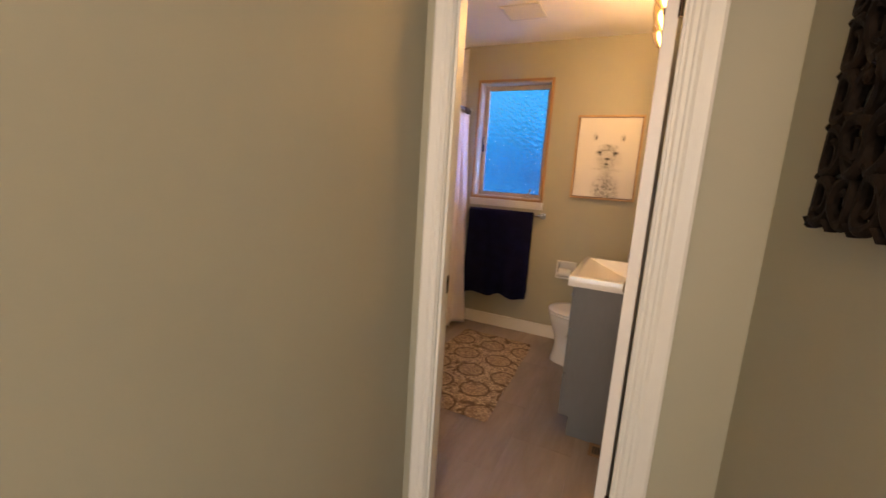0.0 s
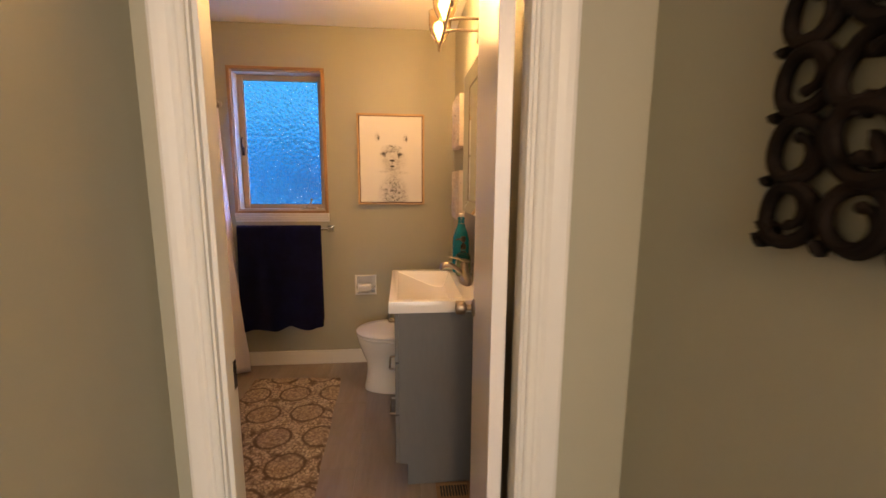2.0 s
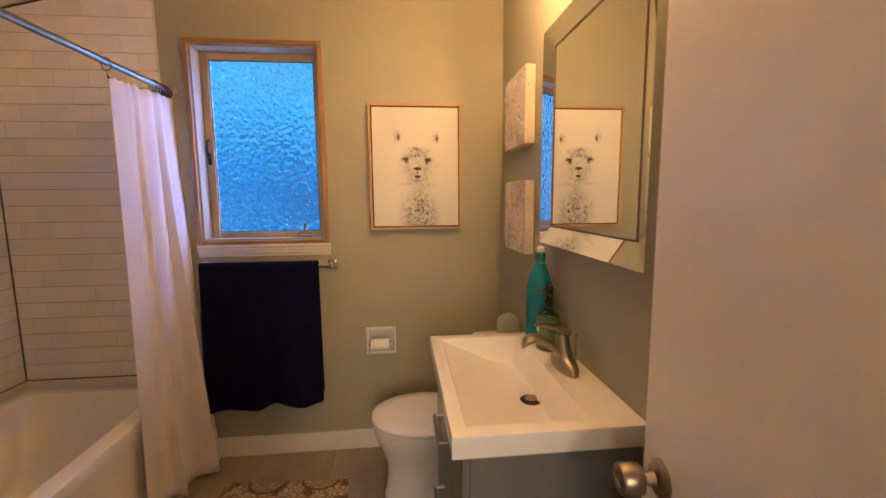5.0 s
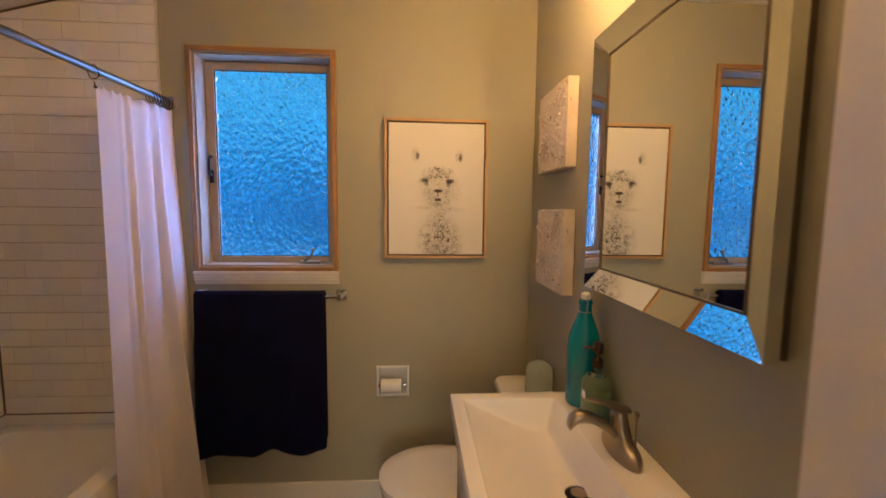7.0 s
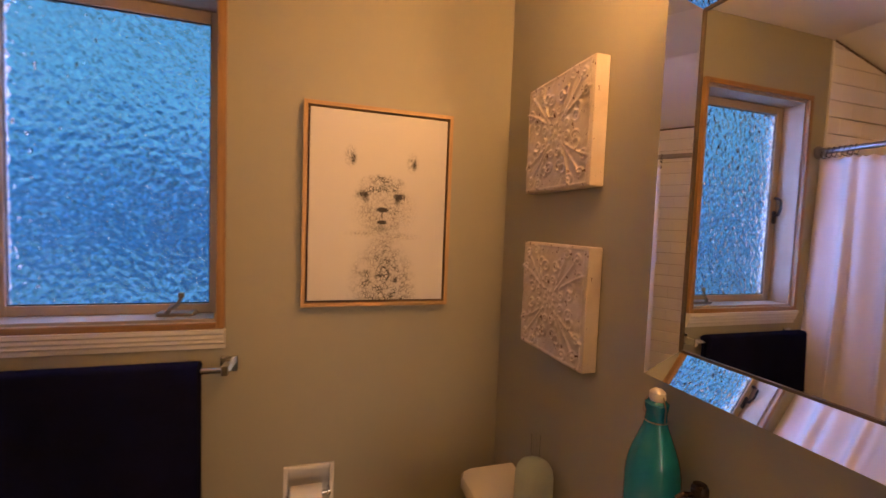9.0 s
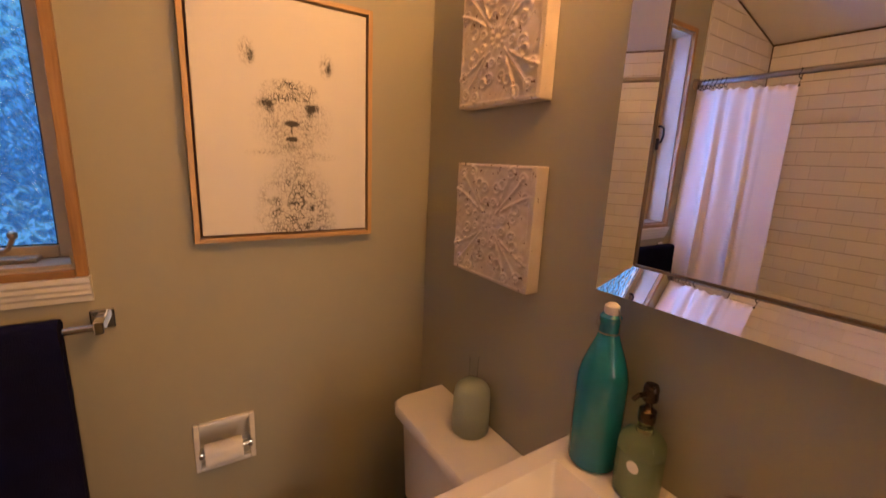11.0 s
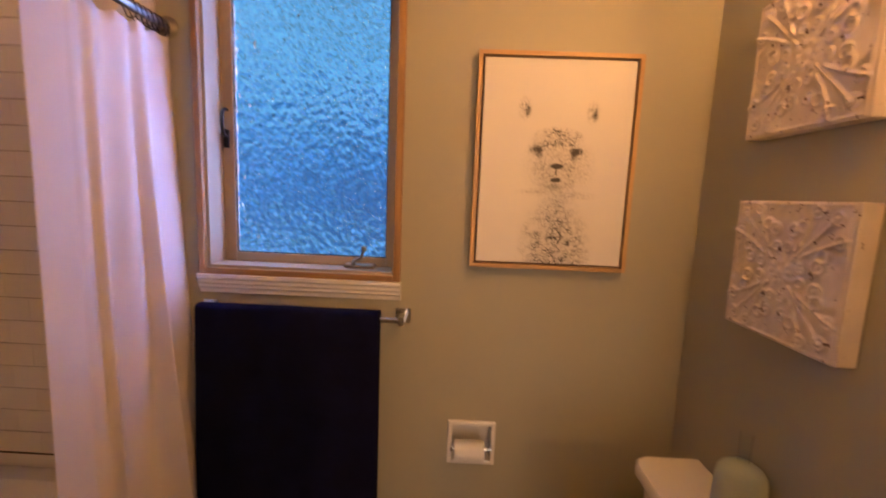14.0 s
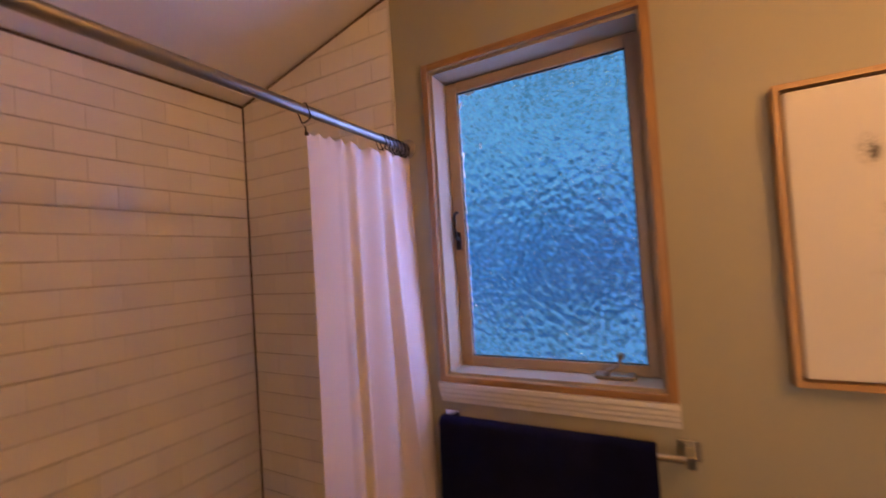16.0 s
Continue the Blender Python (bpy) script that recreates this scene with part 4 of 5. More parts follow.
faucet = thing("faucet", (-0.055, -1.06, CZ1), "brushed nickel single-lever faucet on the sink", "faucet")
FX, FY = -0.046, -1.042


def oval(cx, cy, z, rx, ry, tilt=0.0, n=28):
    return [(cx + rx * math.cos(a), cy + ry * math.sin(a), z + tilt * math.cos(a)) for a in [2 * math.pi * i / n for i in range(n)]]


part("base", loft(bmesh.new(), [oval(FX, FY, CZ1, 0.028, 0.077), oval(FX, FY, CZ1 + 0.006, 0.030, 0.080), oval(FX, FY, CZ1 + 0.018, 0.0295, 0.078), oval(FX, FY, CZ1 + 0.027, 0.027, 0.070), oval(FX - 0.001, FY, CZ1 + 0.033, 0.0245, 0.055), oval(FX - 0.003, FY, CZ1 + 0.042, 0.0235, 0.036), oval(FX - 0.005, FY, CZ1 + 0.060, 0.022, 0.025), oval(FX - 0.008, FY, CZ1 + 0.084, 0.020, 0.021), oval(FX - 0.010, FY, CZ1 + 0.098, 0.019, 0.020), oval(FX - 0.011, FY, CZ1 + 0.106, 0.012, 0.013)]), nickel, faucet, smooth=True)
sp = []
for x, z, w, h in ((FX + 0.004, CZ1 + 0.032, 0.022, 0.018), (FX - 0.022, CZ1 + 0.054, 0.0210, 0.017), (FX - 0.048, CZ1 + 0.076, 0.0200, 0.0155), (FX - 0.074, CZ1 + 0.090, 0.0190, 0.0145), (FX - 0.096, CZ1 + 0.094, 0.0185, 0.0140), (FX - 0.112, CZ1 + 0.091, 0.0180, 0.0145), (FX - 0.123, CZ1 + 0.082, 0.0175, 0.0140), (FX - 0.128, CZ1 + 0.073, 0.0160, 0.0095), (FX - 0.129, CZ1 + 0.068, 0.0135, 0.0045)):
    sp.append([(x + h * 0.5 * math.sin(a) * (-0.4), FY + w * math.cos(a), z + h * math.sin(a)) for a in [2 * math.pi * i / 18 for i in range(18)]])
part("spout", loft(bmesh.new(), sp), nickel, faucet, smooth=True)
hd = []
for x, z, w, h in ((FX + 0.018, CZ1 + 0.106, 0.008, 0.004), (FX + 0.010, CZ1 + 0.108, 0.018, 0.008), (FX - 0.010, CZ1 + 0.112, 0.021, 0.010), (FX - 0.030, CZ1 + 0.119, 0.0185, 0.007), (FX - 0.054, CZ1 + 0.127, 0.0155, 0.0045), (FX - 0.080, CZ1 + 0.132, 0.0130, 0.0035), (FX - 0.092, CZ1 + 0.133, 0.007, 0.002)):
    hd.append([(x, FY + w * math.cos(a), z + h * math.sin(a)) for a in [2 * math.pi * i / 16 for i in range(16)]])
part("lever", loft(bmesh.new(), hd), nickel, faucet, smooth=True)
part("lift_rod", lathe(bmesh.new(), [(0.003, 0.0), (0.003, 0.085), (0.007, 0.090), (0.007, 0.098), (0.0, 0.101)], (FX + 0.034, FY, CZ1), 12), nickel, faucet, smooth=True)

bottle = thing("glass_bottle", (-0.037, -0.752, CZ1), "teal glass swing-top bottle on the sink top", "bottle")
BX, BY = -0.036, -0.785
part("body", lathe(bmesh.new(), [(0, 0), (0.040, 0), (0.0455, 0.004), (0.0470, 0.012), (0.0470, 0.165), (0.0460, 0.185), (0.0420, 0.207), (0.0345, 0.230), (0.0270, 0.250), (0.0210, 0.266), (0.0182, 0.280), (0.0176, 0.294), (0.0195, 0.298), (0.0200, 0.308), (0.0150, 0.313), (0, 0.313)], (BX, BY, CZ1), 40), teal_glass, bottle, smooth=True)
part("stopper", lathe(bmesh.new(), [(0, 0.313), (0.0125, 0.313), (0.014, 0.318), (0.0135, 0.328), (0.008, 0.333), (0, 0.334)], (BX, BY, CZ1), 24), cork, bottle, "white swing-top stopper", smooth=True)
bm = bmesh.new()
tube(bm, [(BX + 0.0200 * math.cos(a), BY + 0.0200 * math.sin(a), CZ1 + 0.277) for a in [2 * math.pi * k / 16 for k in range(16)]], 0.0012, 6, loop=True)
for sg in (1, -1):
    tube(bm, [(BX, BY + sg * 0.020, CZ1 + 0.277), (BX - 0.006, BY + sg * 0.025, CZ1 + 0.285), (BX - 0.004, BY + sg * 0.024, CZ1 + 0.305), (BX, BY + sg * 0.013, CZ1 + 0.324)], 0.0012, 6)
part("wire_bail", bm, nickel, bottle, "wire bail", smooth=True)

soap = thing("soap_dispenser", (-0.037, -0.845, CZ1), "green glass soap bottle with a bronze pump", "soap dispenser")
SX, SY = -0.036, -0.880
body = part("body", lathe(bmesh.new(), [(0, 0), (0.036, 0), (0.0395, 0.003), (0.040, 0.010), (0.040, 0.098), (0.038, 0.110), (0.029, 0.122), (0.016, 0.128), (0.0125, 0.134), (0.0125, 0.146), (0.0, 0.146)], (SX, SY, CZ1), 36), soap_glass, soap, "pale green glass", smooth=True)
part("liquid", lathe(bmesh.new(), [(0, 0.006), (0.035, 0.006), (0.0365, 0.012), (0.0365, 0.088), (0, 0.088)], (SX, SY, CZ1), 32), soap_liquid, body, "green liquid soap", smooth=True)
part("label", lathe(bmesh.new(), [(0, 0), (0.011, 0), (0.011, -0.0012), (0, -0.0012)], (SX - 0.0392, SY - 0.010, CZ1 + 0.074), 20, "x"), paper, body, "round white label")
pump = part("pump", lathe(bmesh.new(), [(0, 0.146), (0.0145, 0.146), (0.0150, 0.150), (0.0145, 0.168), (0.009, 0.172), (0.006, 0.176), (0.006, 0.184), (0.0125, 0.186), (0.0135, 0.192), (0.0125, 0.212), (0.010, 0.216), (0, 0.217)], (SX, SY, CZ1), 28), bronze, soap, "dark bronze pump", smooth=True)
part("nozzle", tube(bmesh.new(), [(SX, SY, CZ1 + 0.198), (SX - 0.028, SY + 0.006, CZ1 + 0.200), (SX - 0.038, SY + 0.008, CZ1 + 0.194)], [0.005, 0.0045, 0.004]), bronze, pump, smooth=True)

# ---- bevelled mirror ----
MY0, MY1, MZ0, MZ1 = -1.380, -0.735, 1.210, 1.922
mirror = thing("wall_mirror", (EAST, -1.08, MZ0), "large silver mirror hanging above the white sink", "mirror")
XO, XI, BW = -0.022, -0.003, 0.060
part("backing", boxed(0.0042, EAST - 0.001, MY0 + 0.004, MY1 - 0.004, MZ0 + 0.004, MZ1 - 0.004), mirror_edge, mirror, "dark backing board")
part("glass", boxed(XI + 0.001, 0.0035, MY0 + BW, MY1 - BW, MZ0 + BW, MZ1 - BW), mirror_glass, mirror, "mirror glass")
o = [(MY0, MZ0), (MY1, MZ0), (MY1, MZ1), (MY0, MZ1)]
i_ = [(MY0 + BW, MZ0 + BW), (MY1 - BW, MZ0 + BW), (MY1 - BW, MZ1 - BW), (MY0 + BW, MZ1 - BW)]
for k in range(4):
    j = (k + 1) % 4
    bm = bmesh.new()
    q = [(XO, *o[k]), (XO, *o[j]), (XI, *i_[j]), (XI, *i_[k])]
    w = [(0.0038, *o[k]), (0.0038, *o[j]), (0.0038, *i_[j]), (0.0038, *i_[k])]
    loft(bm, [q, w])
    part("mirror_edge", bm, mirror_glass, mirror, "slanting mirror edge")
bm = bmesh.new()
for a in ((MY0 + BW - 0.0015, MY0 + BW + 0.003, MZ0 + BW, MZ1 - BW), (MY1 - BW - 0.003, MY1 - BW + 0.0015, MZ0 + BW, MZ1 - BW), (MY0 + BW, MY1 - BW, MZ0 + BW - 0.0015, MZ0 + BW + 0.003), (MY0 + BW, MY1 - BW, MZ1 - BW - 0.003, MZ1 - BW + 0.0015)):
    box(bm, XI - 0.002, XI + 0.002, *a)
part("bead", bm, mirror_edge, mirror, "thin dark bead")

# ---- sconce ----
sconce = thing("vanity_light", (EAST, -1.08, 2.10), "three-light vanity sconce with glowing amber glass shades", "wall lamp")
LX, LZ = -0.162, 2.060
part("backplate", boxed(EAST - 0.018, EAST - 0.001, -1.19, -0.95, 2.030, 2.110, bevel=0.006), nickel, sconce)
part("bar", tube(bmesh.new(), [(LX, -1.385, LZ), (LX, -0.762, LZ)], 0.0065, 12), nickel, sconce, smooth=True)
for y, sg in ((-0.762, 1), (-1.385, -1)):
    part("finial", lathe(bmesh.new(), [(0.0065, 0), (0.009, sg * 0.002), (0.009, sg * 0.006), (0.005, sg * 0.009), (0.008, sg * 0.014), (0.006, sg * 0.020), (0, sg * 0.022)], (LX, y, LZ), 16, "y"), nickel, sconce, smooth=True)
for y in (-1.14, -1.00):
    part("stem", tube(bmesh.new(), [(EAST - 0.016, y, 2.07), (LX * 0.6, y, 2.07), (LX, y, LZ)], 0.0065, 10), nickel, sconce, smooth=True)
for y in (-0.80, -1.073, -1.346):
    part("cup", lathe(bmesh.new(), [(0, -0.030), (0.005, -0.028), (0.007, -0.020), (0.005, -0.012), (0.008, -0.006), (0.011, 0.004), (0.013, 0.014), (0.013, 0.020), (0, 0.020)], (LX, y, LZ), 24), nickel, sconce, smooth=True)
    sh = part("shade", lathe(bmesh.new(), [(0.022, 0.0), (0.036, 0.018), (0.050, 0.045), (0.057, 0.075), (0.058, 0.105), (0.057, 0.130), (0.060, 0.140), (0.0575, 0.140), (0.0545, 0.130), (0.0555, 0.105), (0.0545, 0.075), (0.0475, 0.046), (0.034, 0.020), (0.020, 0.002)], (LX, y, LZ + 0.020), 36), shade_glass, sconce, "amber glass shade", smooth=True)
    sh.visible_shadow = False
    part("bulb", lathe(bmesh.new(), [(0.008, 0.004), (0.012, 0.012), (0.016, 0.024), (0.028, 0.050), (0.032, 0.066), (0.028, 0.084), (0.016, 0.095), (0, 0.098)], (LX, y, LZ + 0.020), 20), bulb_glow, sconce, "glowing bulb", smooth=True)

# ---- embossed tin tiles ----
def tin_block(y0, y1, z0, z1):
    blk = thing("tin_tile_block", (EAST, (y0 + y1) / 2, z0), "distressed cream block faced with an embossed tin tile", "wall decor", "tin tiles beside the mirror")
    xf = -0.024
    part("block", boxed(xf + 0.003, EAST - 0.001, y0, y1, z0, z1, bevel=0.003), tin, blk)
    n = 130
    vs, fs = [], []
    cy, cz, half = (y0 + y1) / 2, (z0 + z1) / 2, (y1 - y0) / 2 - 0.004
    for j in range(n + 1):
        for i in range(n + 1):
            u, w = (i / n) * 2 - 1, (j / n) * 2 - 1
            r, a = math.hypot(u, w), math.atan2(w, u)
            au, aw = abs(u), abs(w)
            h = 0.55 * math.exp(-(r / 0.055) ** 2) + 0.6 * math.exp(-((r - 0.15) / 0.045) ** 2) * (0.65 + 0.35 * math.cos(10 * a))
            # along and across each diagonal arm
            p_, q_ = (au + aw) / math.sqrt(2), abs(au - aw) / math.sqrt(2)
            lobe = math.exp(-((q_ - 0.10) / 0.07) ** 2) * (0.5 + 0.5 * math.sin(p_ * 44 - q_ * 20))
            h += 0.5 * lobe * math.exp(-((p_ - 0.45) / 0.20) ** 2)
            h += 0.75 * math.exp(-(q_ / 0.022) ** 2) * (1 if 0.25 < p_ < 1.15 else 0)
            sweep = abs(q_ - (0.06 + 0.42 * max(0, p_ - 0.38) ** 1.35))
            h += 0.95 * math.exp(-(sweep / 0.022) ** 2) * (1 if 0.38 < p_ < 1.18 else 0)
            fan = math.atan2(q_, p_ - 0.62)
            h += 0.30 * (0.5 + 0.5 * math.cos(fan * 17)) * math.exp(-((math.hypot(q_, p_ - 0.62) - 0.48) / 0.13) ** 2) * (1 if p_ > 0.7 else 0)
            cu = math.hypot(au - 0.66, aw - 0.30)
            cw = math.hypot(au - 0.30, aw - 0.66)
            h += 0.8 * math.exp(-((min(cu, cw) - 0.075) / 0.022) ** 2)
            for px_, rr in (((0.60, 0.16), 0.085), ((0.86, 0.50), 0.075), ((0.36, 0.10), 0.06), ((0.78, 0.80), 0.07)):
                dd = min(math.hypot(au - px_[0], aw - px_[1]), math.hypot(au - px_[1], aw - px_[0]))
                h += 0.75 * math.exp(-((dd - rr) / 0.018) ** 2) + 0.7 * math.exp(-(dd / 0.026) ** 2)
            h += 0.5 * math.exp(-((max(au, aw) - 0.965) / 0.018) ** 2)
            h += 0.18 * noise.noise((u * 9 + y0, w * 9, z0))
            edge_fall = min(1, (1 - max(au, aw)) * 30)
            vs.append((xf + 0.0015 - 0.0055 * h * edge_fall - EAST, cy + u * half - (y0 + y1) / 2, cz + w * half - z0))
    for j in range(n):
        for i in range(n):
            q = j * (n + 1) + i
            fs.append((q, q + n + 1, q + n + 2, q + 1))
    me = bpy.data.meshes.new("tin_face")
    me.from_pydata(vs, [], fs)
    for p in me.polygons:
        p.use_smooth = True
    me.materials.append(tin)
    face = new("tin_face", me)
    face.parent = blk
    tagged(face, "embossed floral tin sheet")


tin_block(-0.545, -0.235, 1.138, 1.440)
tin_block(-0.532, -0.222, 1.585, 1.890)

# ---- bath mat ----
rug = thing("bath_mat", (-1.09, -0.86, 0), "brown and beige bath mat with an oval medallion pattern", "rug")
bm = bmesh.new()
NXr, NYr = 24, 48
c0, c1, c2, c3 = Vector((-1.425, -1.475, 0)), Vector((-0.752, -1.475, 0)), Vector((-0.798, -0.262, 0)), Vector((-1.385, -0.235, 0))
grid_t = [[None] * (NXr + 1) for _ in range(NYr + 1)]
grid_b = [[None] * (NXr + 1) for _ in range(NYr + 1)]
for j in range(NYr + 1):
    for i in range(NXr + 1):
        u, w = i / NXr, j / NYr
        p = (c0 * (1 - u) + c1 * u) * (1 - w) + (c3 * (1 - u) + c2 * u) * w
        edge_d = min(u, 1 - u, w * 2, (1 - w) * 2)
        p.x += 0.003 * math.sin(w * 17) * (1 if u in (0, 1) else 0)
        grid_t[j][i] = bm.verts.new((p.x, p.y, 0.012 * min(1, 0.35 + edge_d * 14) + 0.0012 * noise.noise((p.x * 9, p.y * 9, 0))))
        grid_b[j][i] = bm.verts.new((p.x, p.y, 0.001))
for j in range(NYr):
    for i in range(NXr):
        bm.faces.new((grid_t[j][i], grid_t[j][i + 1], grid_t[j + 1][i + 1], grid_t[j + 1][i]))
        bm.faces.new((grid_b[j][i], grid_b[j + 1][i], grid_b[j + 1][i + 1], grid_b[j][i + 1]))
rim = [(0, i) for i in range(NXr + 1)] + [(j, NXr) for j in range(1, NYr + 1)] + [(NYr, i) for i in range(NXr - 1, -1, -1)] + [(j, 0) for j in range(NYr - 1, 0, -1)]
for (a, c), (d, e) in zip(rim, rim[1:] + rim[:1]):
    bm.faces.new((grid_t[a][c], grid_b[a][c], grid_b[d][e], grid_t[d][e]))
part("mat", bm, rug_mat, rug, smooth=True)

# ---- carved panel in the hallway ----
panel = thing("carved_wall_panel", (HALL_E, -2.83, 1.28), "dark carved wooden openwork wall panel", "wall decor")
bm = bmesh.new()


def leaf(cy, cz, ang_deg, length, wide):
    a = radians(ang_deg)
    d, s = Vector((0, math.cos(a), math.sin(a))), Vector((0, -math.sin(a), math.cos(a)))
    rings = []
    for k in range(7):
        q = k / 6
        w = wide * (math.sin(math.pi * min(1, q * 0.85 + 0.12)) ** 0.8) * (1 - 0.15 * math.sin(q * 18))
        c = Vector((HALL_E - 0.012, cy, cz)) + d * length * q
        rings.append([c + s * w * math.cos(b_) + Vector((-1, 0, 0)) * 0.013 * math.sin(b_) * (1.1 - 0.5 * q) for b_ in [2 * math.pi * t / 8 for t in range(8)]])
    loft(bm, rings)


CELL = 0.0815
PY1 = -2.520


def loop_ring(cy, cz, ry, rz, tilt, turn, wide):
    """A carved oval hoop whose end curls inwards to a knob."""
    ca, sa = math.cos(tilt), math.sin(tilt)
    hoop = []
    for k in range(20):
        a = 2 * math.pi * k / 20
        p, q = ry * math.cos(a), rz * math.sin(a)
        hoop.append((HALL_E - 0.014 - 0.003 * math.sin(2 * a + cy * 40), cy + p * ca - q * sa, cz + p * sa + q * ca))
    tube(bm, hoop, wide, 8, loop=True)
    tail, rad = [], []
    for k in range(11):
        q = k / 10
        a = turn * (1.2 + 3.4 * q)
        r = 1 - 0.66 * q
        p, w = ry * r * math.cos(a), rz * r * math.sin(a)
        tail.append((HALL_E - 0.013 - 0.005 * q, cy + p * ca - w * sa, cz + p * sa + w * ca))
        rad.append(wide * (0.85 - 0.30 * q + (0.25 if k == 9 else 0)))
    tube(bm, tail, rad, 7)


for iy in range(8):
    for iz in range(11):
        cy, cz = PY1 - CELL * (iy + 0.5), 1.278 + CELL * (iz + 0.5)
        edge = iy in (0, 7) or iz in (0, 10)
        sgn = 1 if (iy + iz) % 2 == 0 else -1
        if not edge and iy % 3 == 2 and iz % 3 == 2:
            for k in range(8):
                leaf(cy, cz, 45 * k + 10, CELL * (0.62 if k % 2 else 0.50), 0.0115)
            lathe(bm, [(0, -0.030), (0.008, -0.029), (0.013, -0.022), (0.014, -0.002), (0, 0)], (HALL_E - 0.002, cy, cz), 10, "x")
            continue
        ry, rz = (0.033, 0.036) if edge else (0.046, 0.036)
        loop_ring(cy, cz, ry, rz, 0.0 if edge else sgn * math.pi / 4, sgn, 0.0096 if edge else 0.0110)
        if not edge:
            leaf(cy - 0.022, cz - sgn * 0.022, sgn * 40 + 20, 0.040, 0.0105)
            leaf(cy + 0.012, cz + sgn * 0.030, sgn * 100, 0.026, 0.0080)
for iz in range(11):
    leaf(PY1 - 0.014, 1.276 + CELL * iz, 20, 0.020, 0.008)
for iy in range(8):
    leaf(PY1 - CELL * iy, 1.290, 250, 0.020, 0.008)
leaf(PY1 - 0.022, 1.296, -40, 0.030, 0.013)
leaf(PY1 - 0.024, 1.298, 15, 0.028, 0.011)
part("carving", bm, carved, panel, smooth=True)

# ---- ceiling vent ----
vent = thing("ceiling_vent", (-1.0, -0.62, CEIL), "white slotted ceiling fan grille", "vent")
part("frame", boxed(-1.14, -0.88, -0.74, -0.50, CEIL - 0.012, CEIL - 0.0005, bevel=0.004), trim_paint, vent)
for k in range(7):
    part("slat", boxed(-1.12, -0.90, -0.72 + k * 0.030, -0.708 + k * 0.030, CEIL - 0.016, CEIL - 0.0122), trim_paint, vent)

# ---- floor register ----
register = thing("floor_register", (-0.140, -1.41, 0), "brown slotted floor register beside the vanity", "vent")
RG = (-0.220, -0.062, -1.462, -1.356)
bm = bmesh.new()
box(bm, RG[0], RG[1], RG[2], RG[2] + 0.018, 0.0005, 0.006, 0.002)
box(bm, RG[0], RG[1], RG[3] - 0.018, RG[3], 0.0005, 0.006, 0.002)
box(bm, RG[0], RG[0] + 0.018, RG[2] + 0.018, RG[3] - 0.018, 0.0005, 0.006, 0.002)
box(bm, RG[1] - 0.018, RG[1], RG[2] + 0.018, RG[3] - 0.018, 0.0005, 0.006, 0.002)
part("frame", bm, register_tan, register, "tan painted metal rim")
# dark plate in place of the shaded hole under the slats
part("duct_shade", boxed(RG[0] + 0.016, RG[1] - 0.016, RG[2] + 0.016, RG[3] - 0.016, 0.0004, 0.0012), toe_dark, register, "dark plate standing in for the shaded opening")
for k in range(9):
    xs = RG[0] + 0.026 + k * 0.0132
    part("slat", boxed(xs, xs + 0.004, RG[2] + 0.017, RG[3] - 0.017, 0.0012, 0.005), register_tan, register)

# ---- tile pieces, last ----
TL, TH, GAP, TT = 0.1524, 0.0764, 0.0004, 0.008
ROW = TH + 0.0024
wall_of = {o_.name: o_ for o_ in scene.objects}
piece_cache = {}


def piece_mesh(name, length, height, thick, mat, bev=0.0009):
    key = (name, round(length, 4), round(height, 4))
    if key not in piece_cache:
        bm = bmesh.new()
        l, h = length / 2, height / 2
        loft(bm, [[(-l, 0, -h), (l, 0, -h), (l, 0, h), (-l, 0, h)], [(-l, thick - bev, -h), (l, thick - bev, -h), (l, thick - bev, h), (-l, thick - bev, h)], [(-l + bev, thick, -h + bev), (l - bev, thick, -h + bev), (l - bev, thick, h - bev), (-l + bev, thick, h - bev)]])
        bmesh.ops.recalc_face_normals(bm, faces=bm.faces)
        me = bpy.data.meshes.new(name)
        bm.to_mesh(me)
        bm.free()
        me.materials.append(mat)
        piece_cache[key] = me
    return piece_cache[key]


def lay(parent, mesh, m):
    ob = new("tile", mesh)
    ob.parent = parent
    ob.matrix_local = m
    return ob


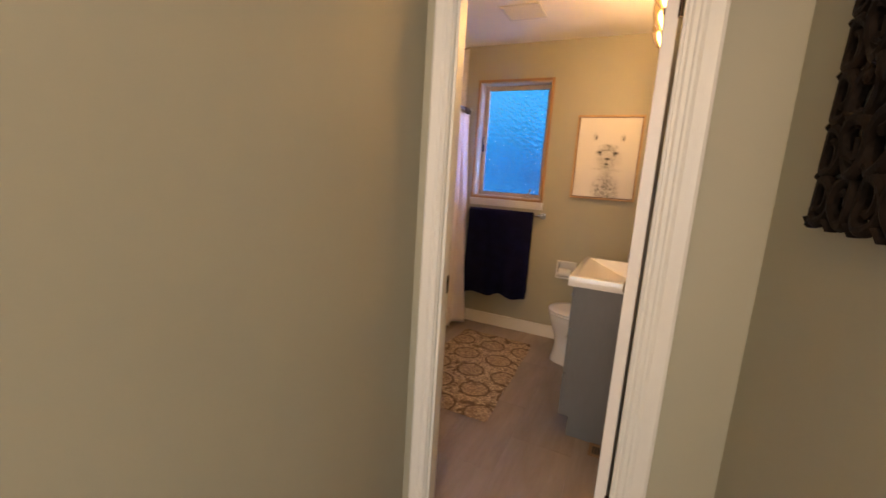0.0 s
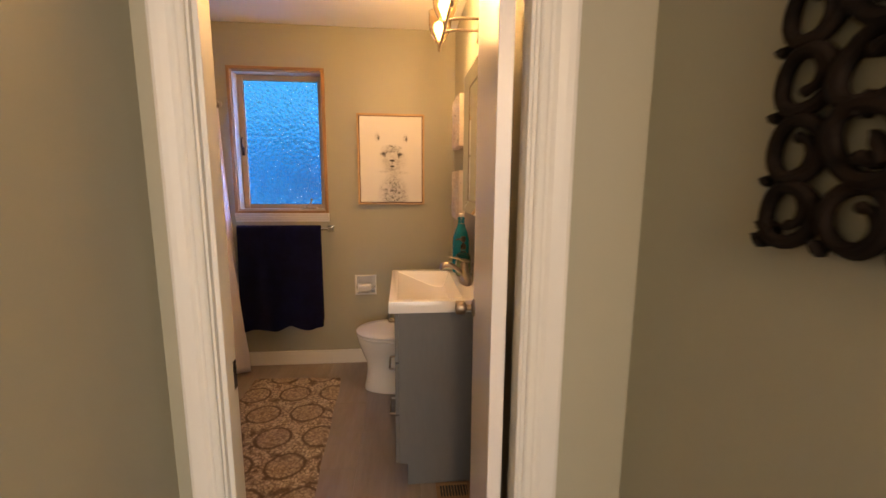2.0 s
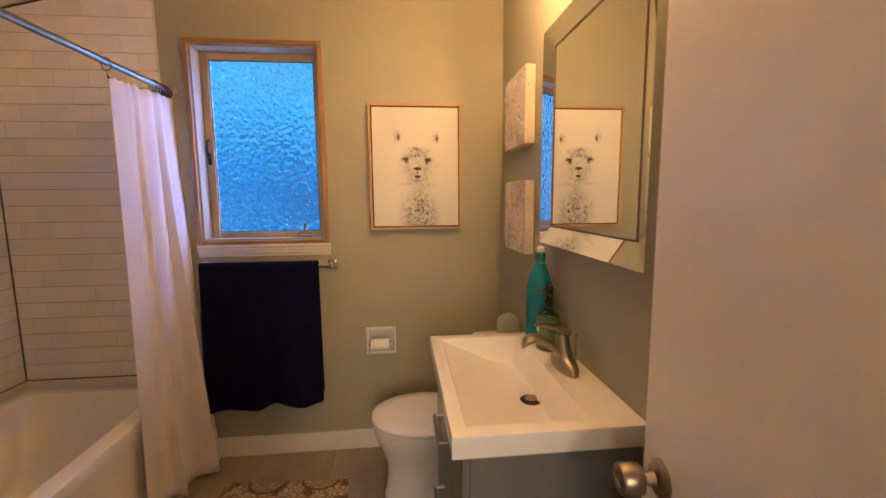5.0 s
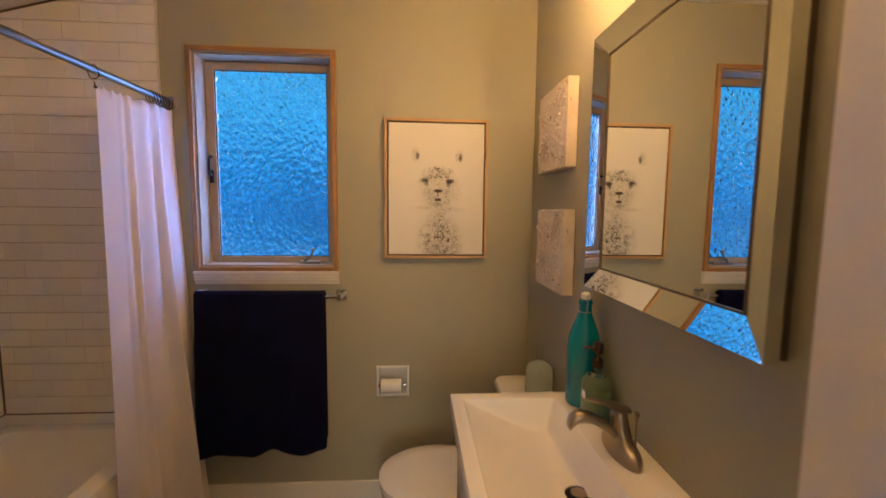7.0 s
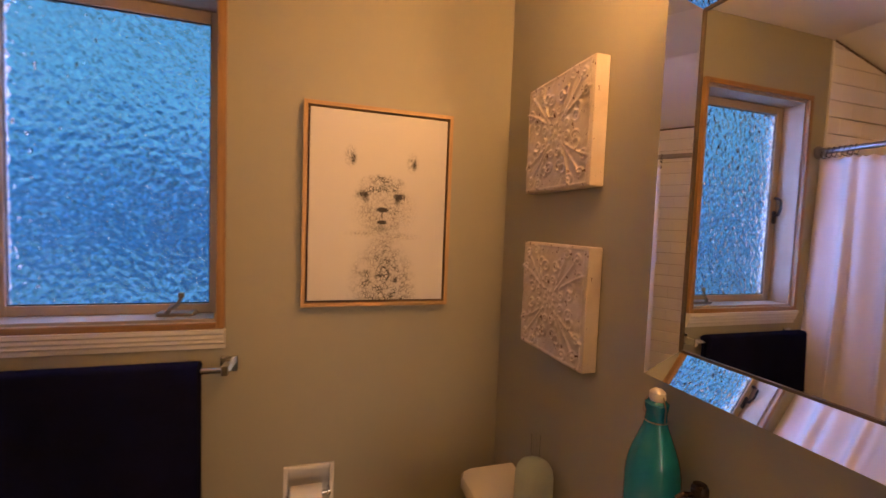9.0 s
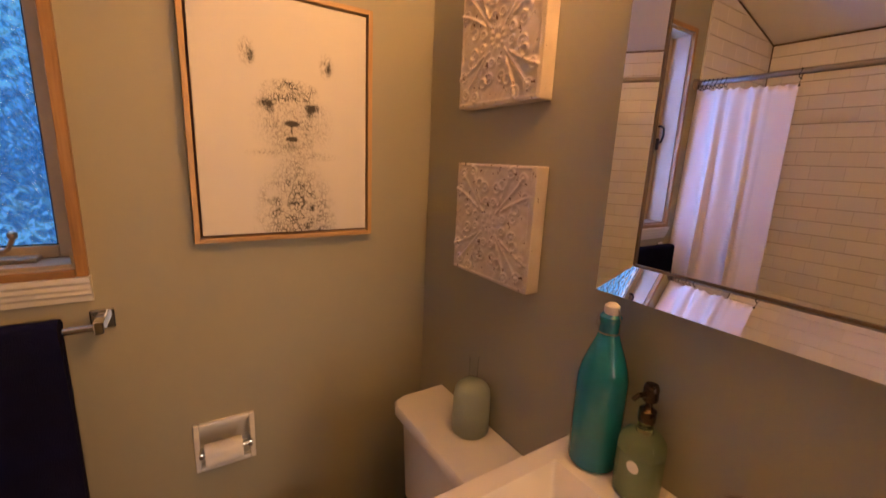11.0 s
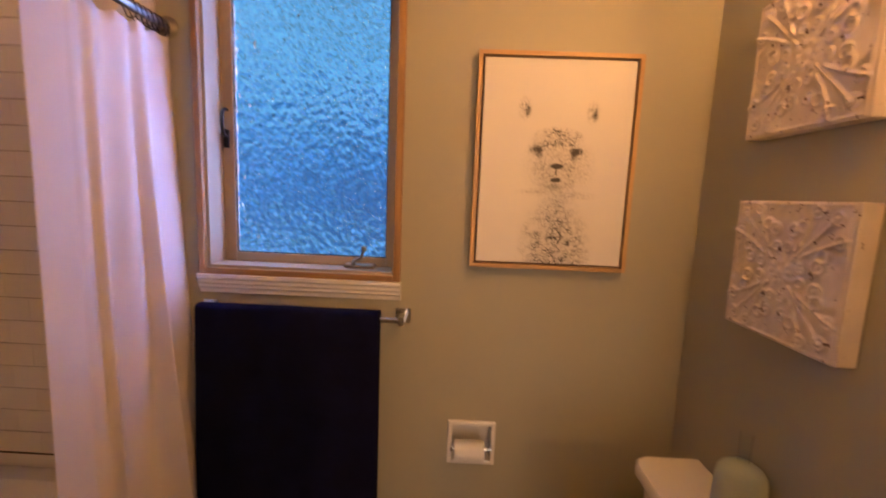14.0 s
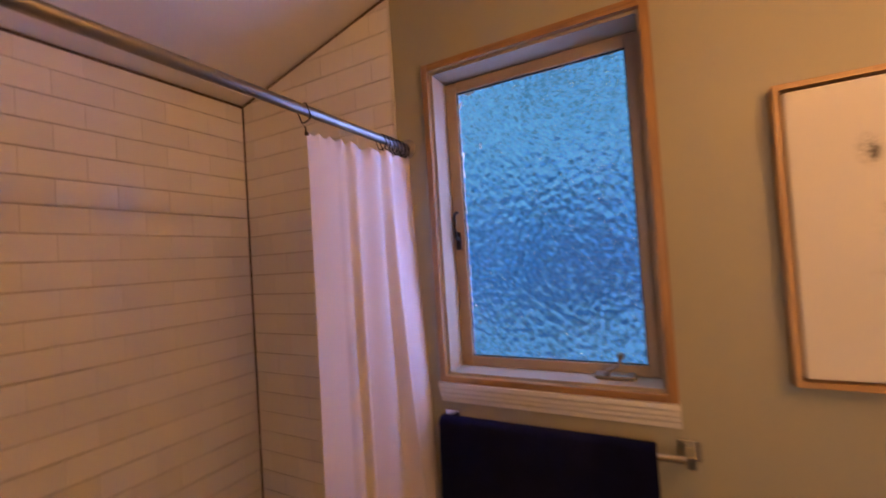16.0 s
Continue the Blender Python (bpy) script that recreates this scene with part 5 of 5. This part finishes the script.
def tiled_wall(parent, start, along, out, length, top_at):
    """Courses of running bond. top_at(s): the wall's height at the distance s along it."""
    start, along, out = Vector(start), Vector(along), Vector(out)
    row, z = 0, start.z
    rot = Matrix((along, out, Vector((0, 0, 1)))).transposed().to_4x4()
    jit = random.Random(int(length * 100))
    while z < max(top_at(0), top_at(length)) - 0.01:
        s = -(TL + GAP) / 2 if row % 2 else 0.0
        while s < length - 0.004:
            a, c = max(s, 0.001), min(s + TL, length - 0.001)
            s += TL + GAP
            if c - a < 0.012:
                continue
            t0, t1 = top_at(a) - 0.003 - z, top_at(c) - 0.003 - z
            if max(t0, t1) < 0.008:
                continue
            if min(t0, t1) >= TH:
                me, h = piece_mesh("tile", c - a, TH, TT, tile_glaze), TH
                m = Matrix.Translation(start + along * ((a + c) / 2) + Vector((0, 0, z - start.z + h / 2)) + out * (jit.random() * 0.0005)) @ rot
                lay(parent, me, m)
            else:
                poly = [(a, 0.0), (c, 0.0)]
                h0, h1 = min(t0, TH), min(t1, TH)
                if h0 <= 0.004 or h1 <= 0.004:
                    k = a + (c - a) * (0 - t0) / (t1 - t0)
                    poly = [(a, 0.0), (k, 0.0), (a, max(h0, 0.004))] if t0 > t1 else [(k, 0.0), (c, 0.0), (c, max(h1, 0.004))]
                else:
                    poly += [(c, h1)]
                    if (t0 > TH) != (t1 > TH):
                        k = a + (c - a) * (TH - t0) / (t1 - t0)
                        poly += [(k, TH)]
                    poly += [(a, h0)]
                bm = bmesh.new()
                loft(bm, [[start + along * p + out * d + Vector((0, 0, z - start.z + q)) for p, q in poly] for d in (0.0, TT)])
                part("tile", bm, tile_glaze, parent)
        row += 1
        z += ROW


def slope_at(x):
    return SLOPE_LOW + (x - WEST) / (TUB_X - WEST) * (CEIL - SLOPE_LOW)


Z0 = 0.412 + 0.072
tiled_wall(wall_of["wall_west"], (WEST, -0.010, Z0), (0, -1, 0), (1, 0, 0), -TUB_END - 0.02, lambda s: SLOPE_LOW)
tiled_wall(wall_of["wall_north"], (TUB_X - 0.010, 0.0, Z0), (-1, 0, 0), (0, -1, 0), TUB_X - 0.010 - WEST - 0.010, lambda s: slope_at(TUB_X - 0.010 - s))
tiled_wall(wall_of["wall_tub_end"], (WEST + 0.010, TUB_END, Z0), (1, 0, 0), (0, 1, 0), TUB_X - 0.010 - WEST - 0.010, lambda s: slope_at(WEST + 0.010 + s))
# white flange band between the tub and the first course, and the grout bed behind the tiles
structure("tub_surround_band", boxed(WEST, WEST + 0.006, TUB_END, 0.0, 0.380, Z0 - 0.006), enamel, "smooth white band above the tub", "trim")
structure("tub_surround_band_far", boxed(WEST + 0.006, TUB_X - 0.010, -0.006, 0.0, 0.380, Z0 - 0.006), enamel, "smooth white band above the tub", "trim")
for nm, y0, y1 in (("grout_bed_far", -0.003, 0.0), ("grout_bed_end", TUB_END, TUB_END + 0.003)):
    bm = bmesh.new()
    loft(bm, [[(WEST, y, Z0 - 0.006), (TUB_X - 0.0095, y, Z0 - 0.006), (TUB_X - 0.0095, y, slope_at(TUB_X - 0.0095)), (WEST, y, slope_at(WEST))] for y in (y0, y1)])
    structure(nm, bm, grout, "brown grout between the white tiles", "trim")
structure("tile_edge_trim", boxed(TUB_X - 0.009, TUB_X - 0.002, -0.010, 0.0, 0.405, CEIL - 0.004, bevel=0.002), trim_paint, "white trim along the tile edge", "trim")

fl = wall_of["floor"]
FW, FLN = 0.303, 0.607
n_row = 0
x = EAST - 0.003
while x > WEST + 0.9 - 0.1:
    y = -0.002 + (0.305 if n_row % 2 else 0.0)
    while y > -2.4:
        y1, y0 = min(y, -0.002), max(y - FLN, -2.60)
        if y1 - y0 > 0.02:
            me = piece_mesh("floor_tile", FW, y1 - y0, 0.006, floor_mat, 0.0006)
            m = Matrix.Translation((x - FW / 2, (y0 + y1) / 2, -0.006)) @ Matrix(((1, 0, 0, 0), (0, 0, 1, 0), (0, 1, 0, 0), (0, 0, 0, 1)))
            lay(fl, me, m)
        y -= FLN + 0.0006
    x -= FW + 0.0006
    n_row += 1
structure("hall_floor", boxed(-2.6, 2.5, -6.0, -2.62, -0.006, -0.0005), floor_mat, "brown-grey hallway floor", "floor")

# dark sealant lines where the tiled walls meet each other, the tub and the ceiling
structure("caulk_corner", boxed(WEST + 0.008, WEST + 0.013, -0.013, -0.008, Z0, SLOPE_LOW), caulk, "dark sealant line in the tile corner", "trim")
structure("caulk_top", boxed(WEST + 0.001, WEST + 0.011, TUB_END + 0.01, -0.012, SLOPE_LOW - 0.009, SLOPE_LOW - 0.001), caulk, "dark sealant line under the sloped ceiling", "trim")
structure("caulk_tub", boxed(WEST + 0.001, WEST + 0.0095, TUB_END + 0.01, -0.012, Z0 - 0.0055, Z0 - 0.0005), caulk, "dark sealant line above the tub", "trim")
structure("caulk_tub_far", boxed(WEST + 0.0135, TUB_X - 0.011, -0.0095, -0.0005, Z0 - 0.0055, Z0 - 0.0005), caulk, "dark sealant line above the tub", "trim")
bm = bmesh.new()
loft(bm, [[(x, -0.011, slope_at(x) - 0.009), (x, -0.0005, slope_at(x) - 0.009), (x, -0.0005, slope_at(x) - 0.001), (x, -0.011, slope_at(x) - 0.001)] for x in (WEST + 0.0135, TUB_X - 0.0095)])
structure("caulk_slope", bm, caulk, "dark sealant line under the sloped ceiling", "trim")
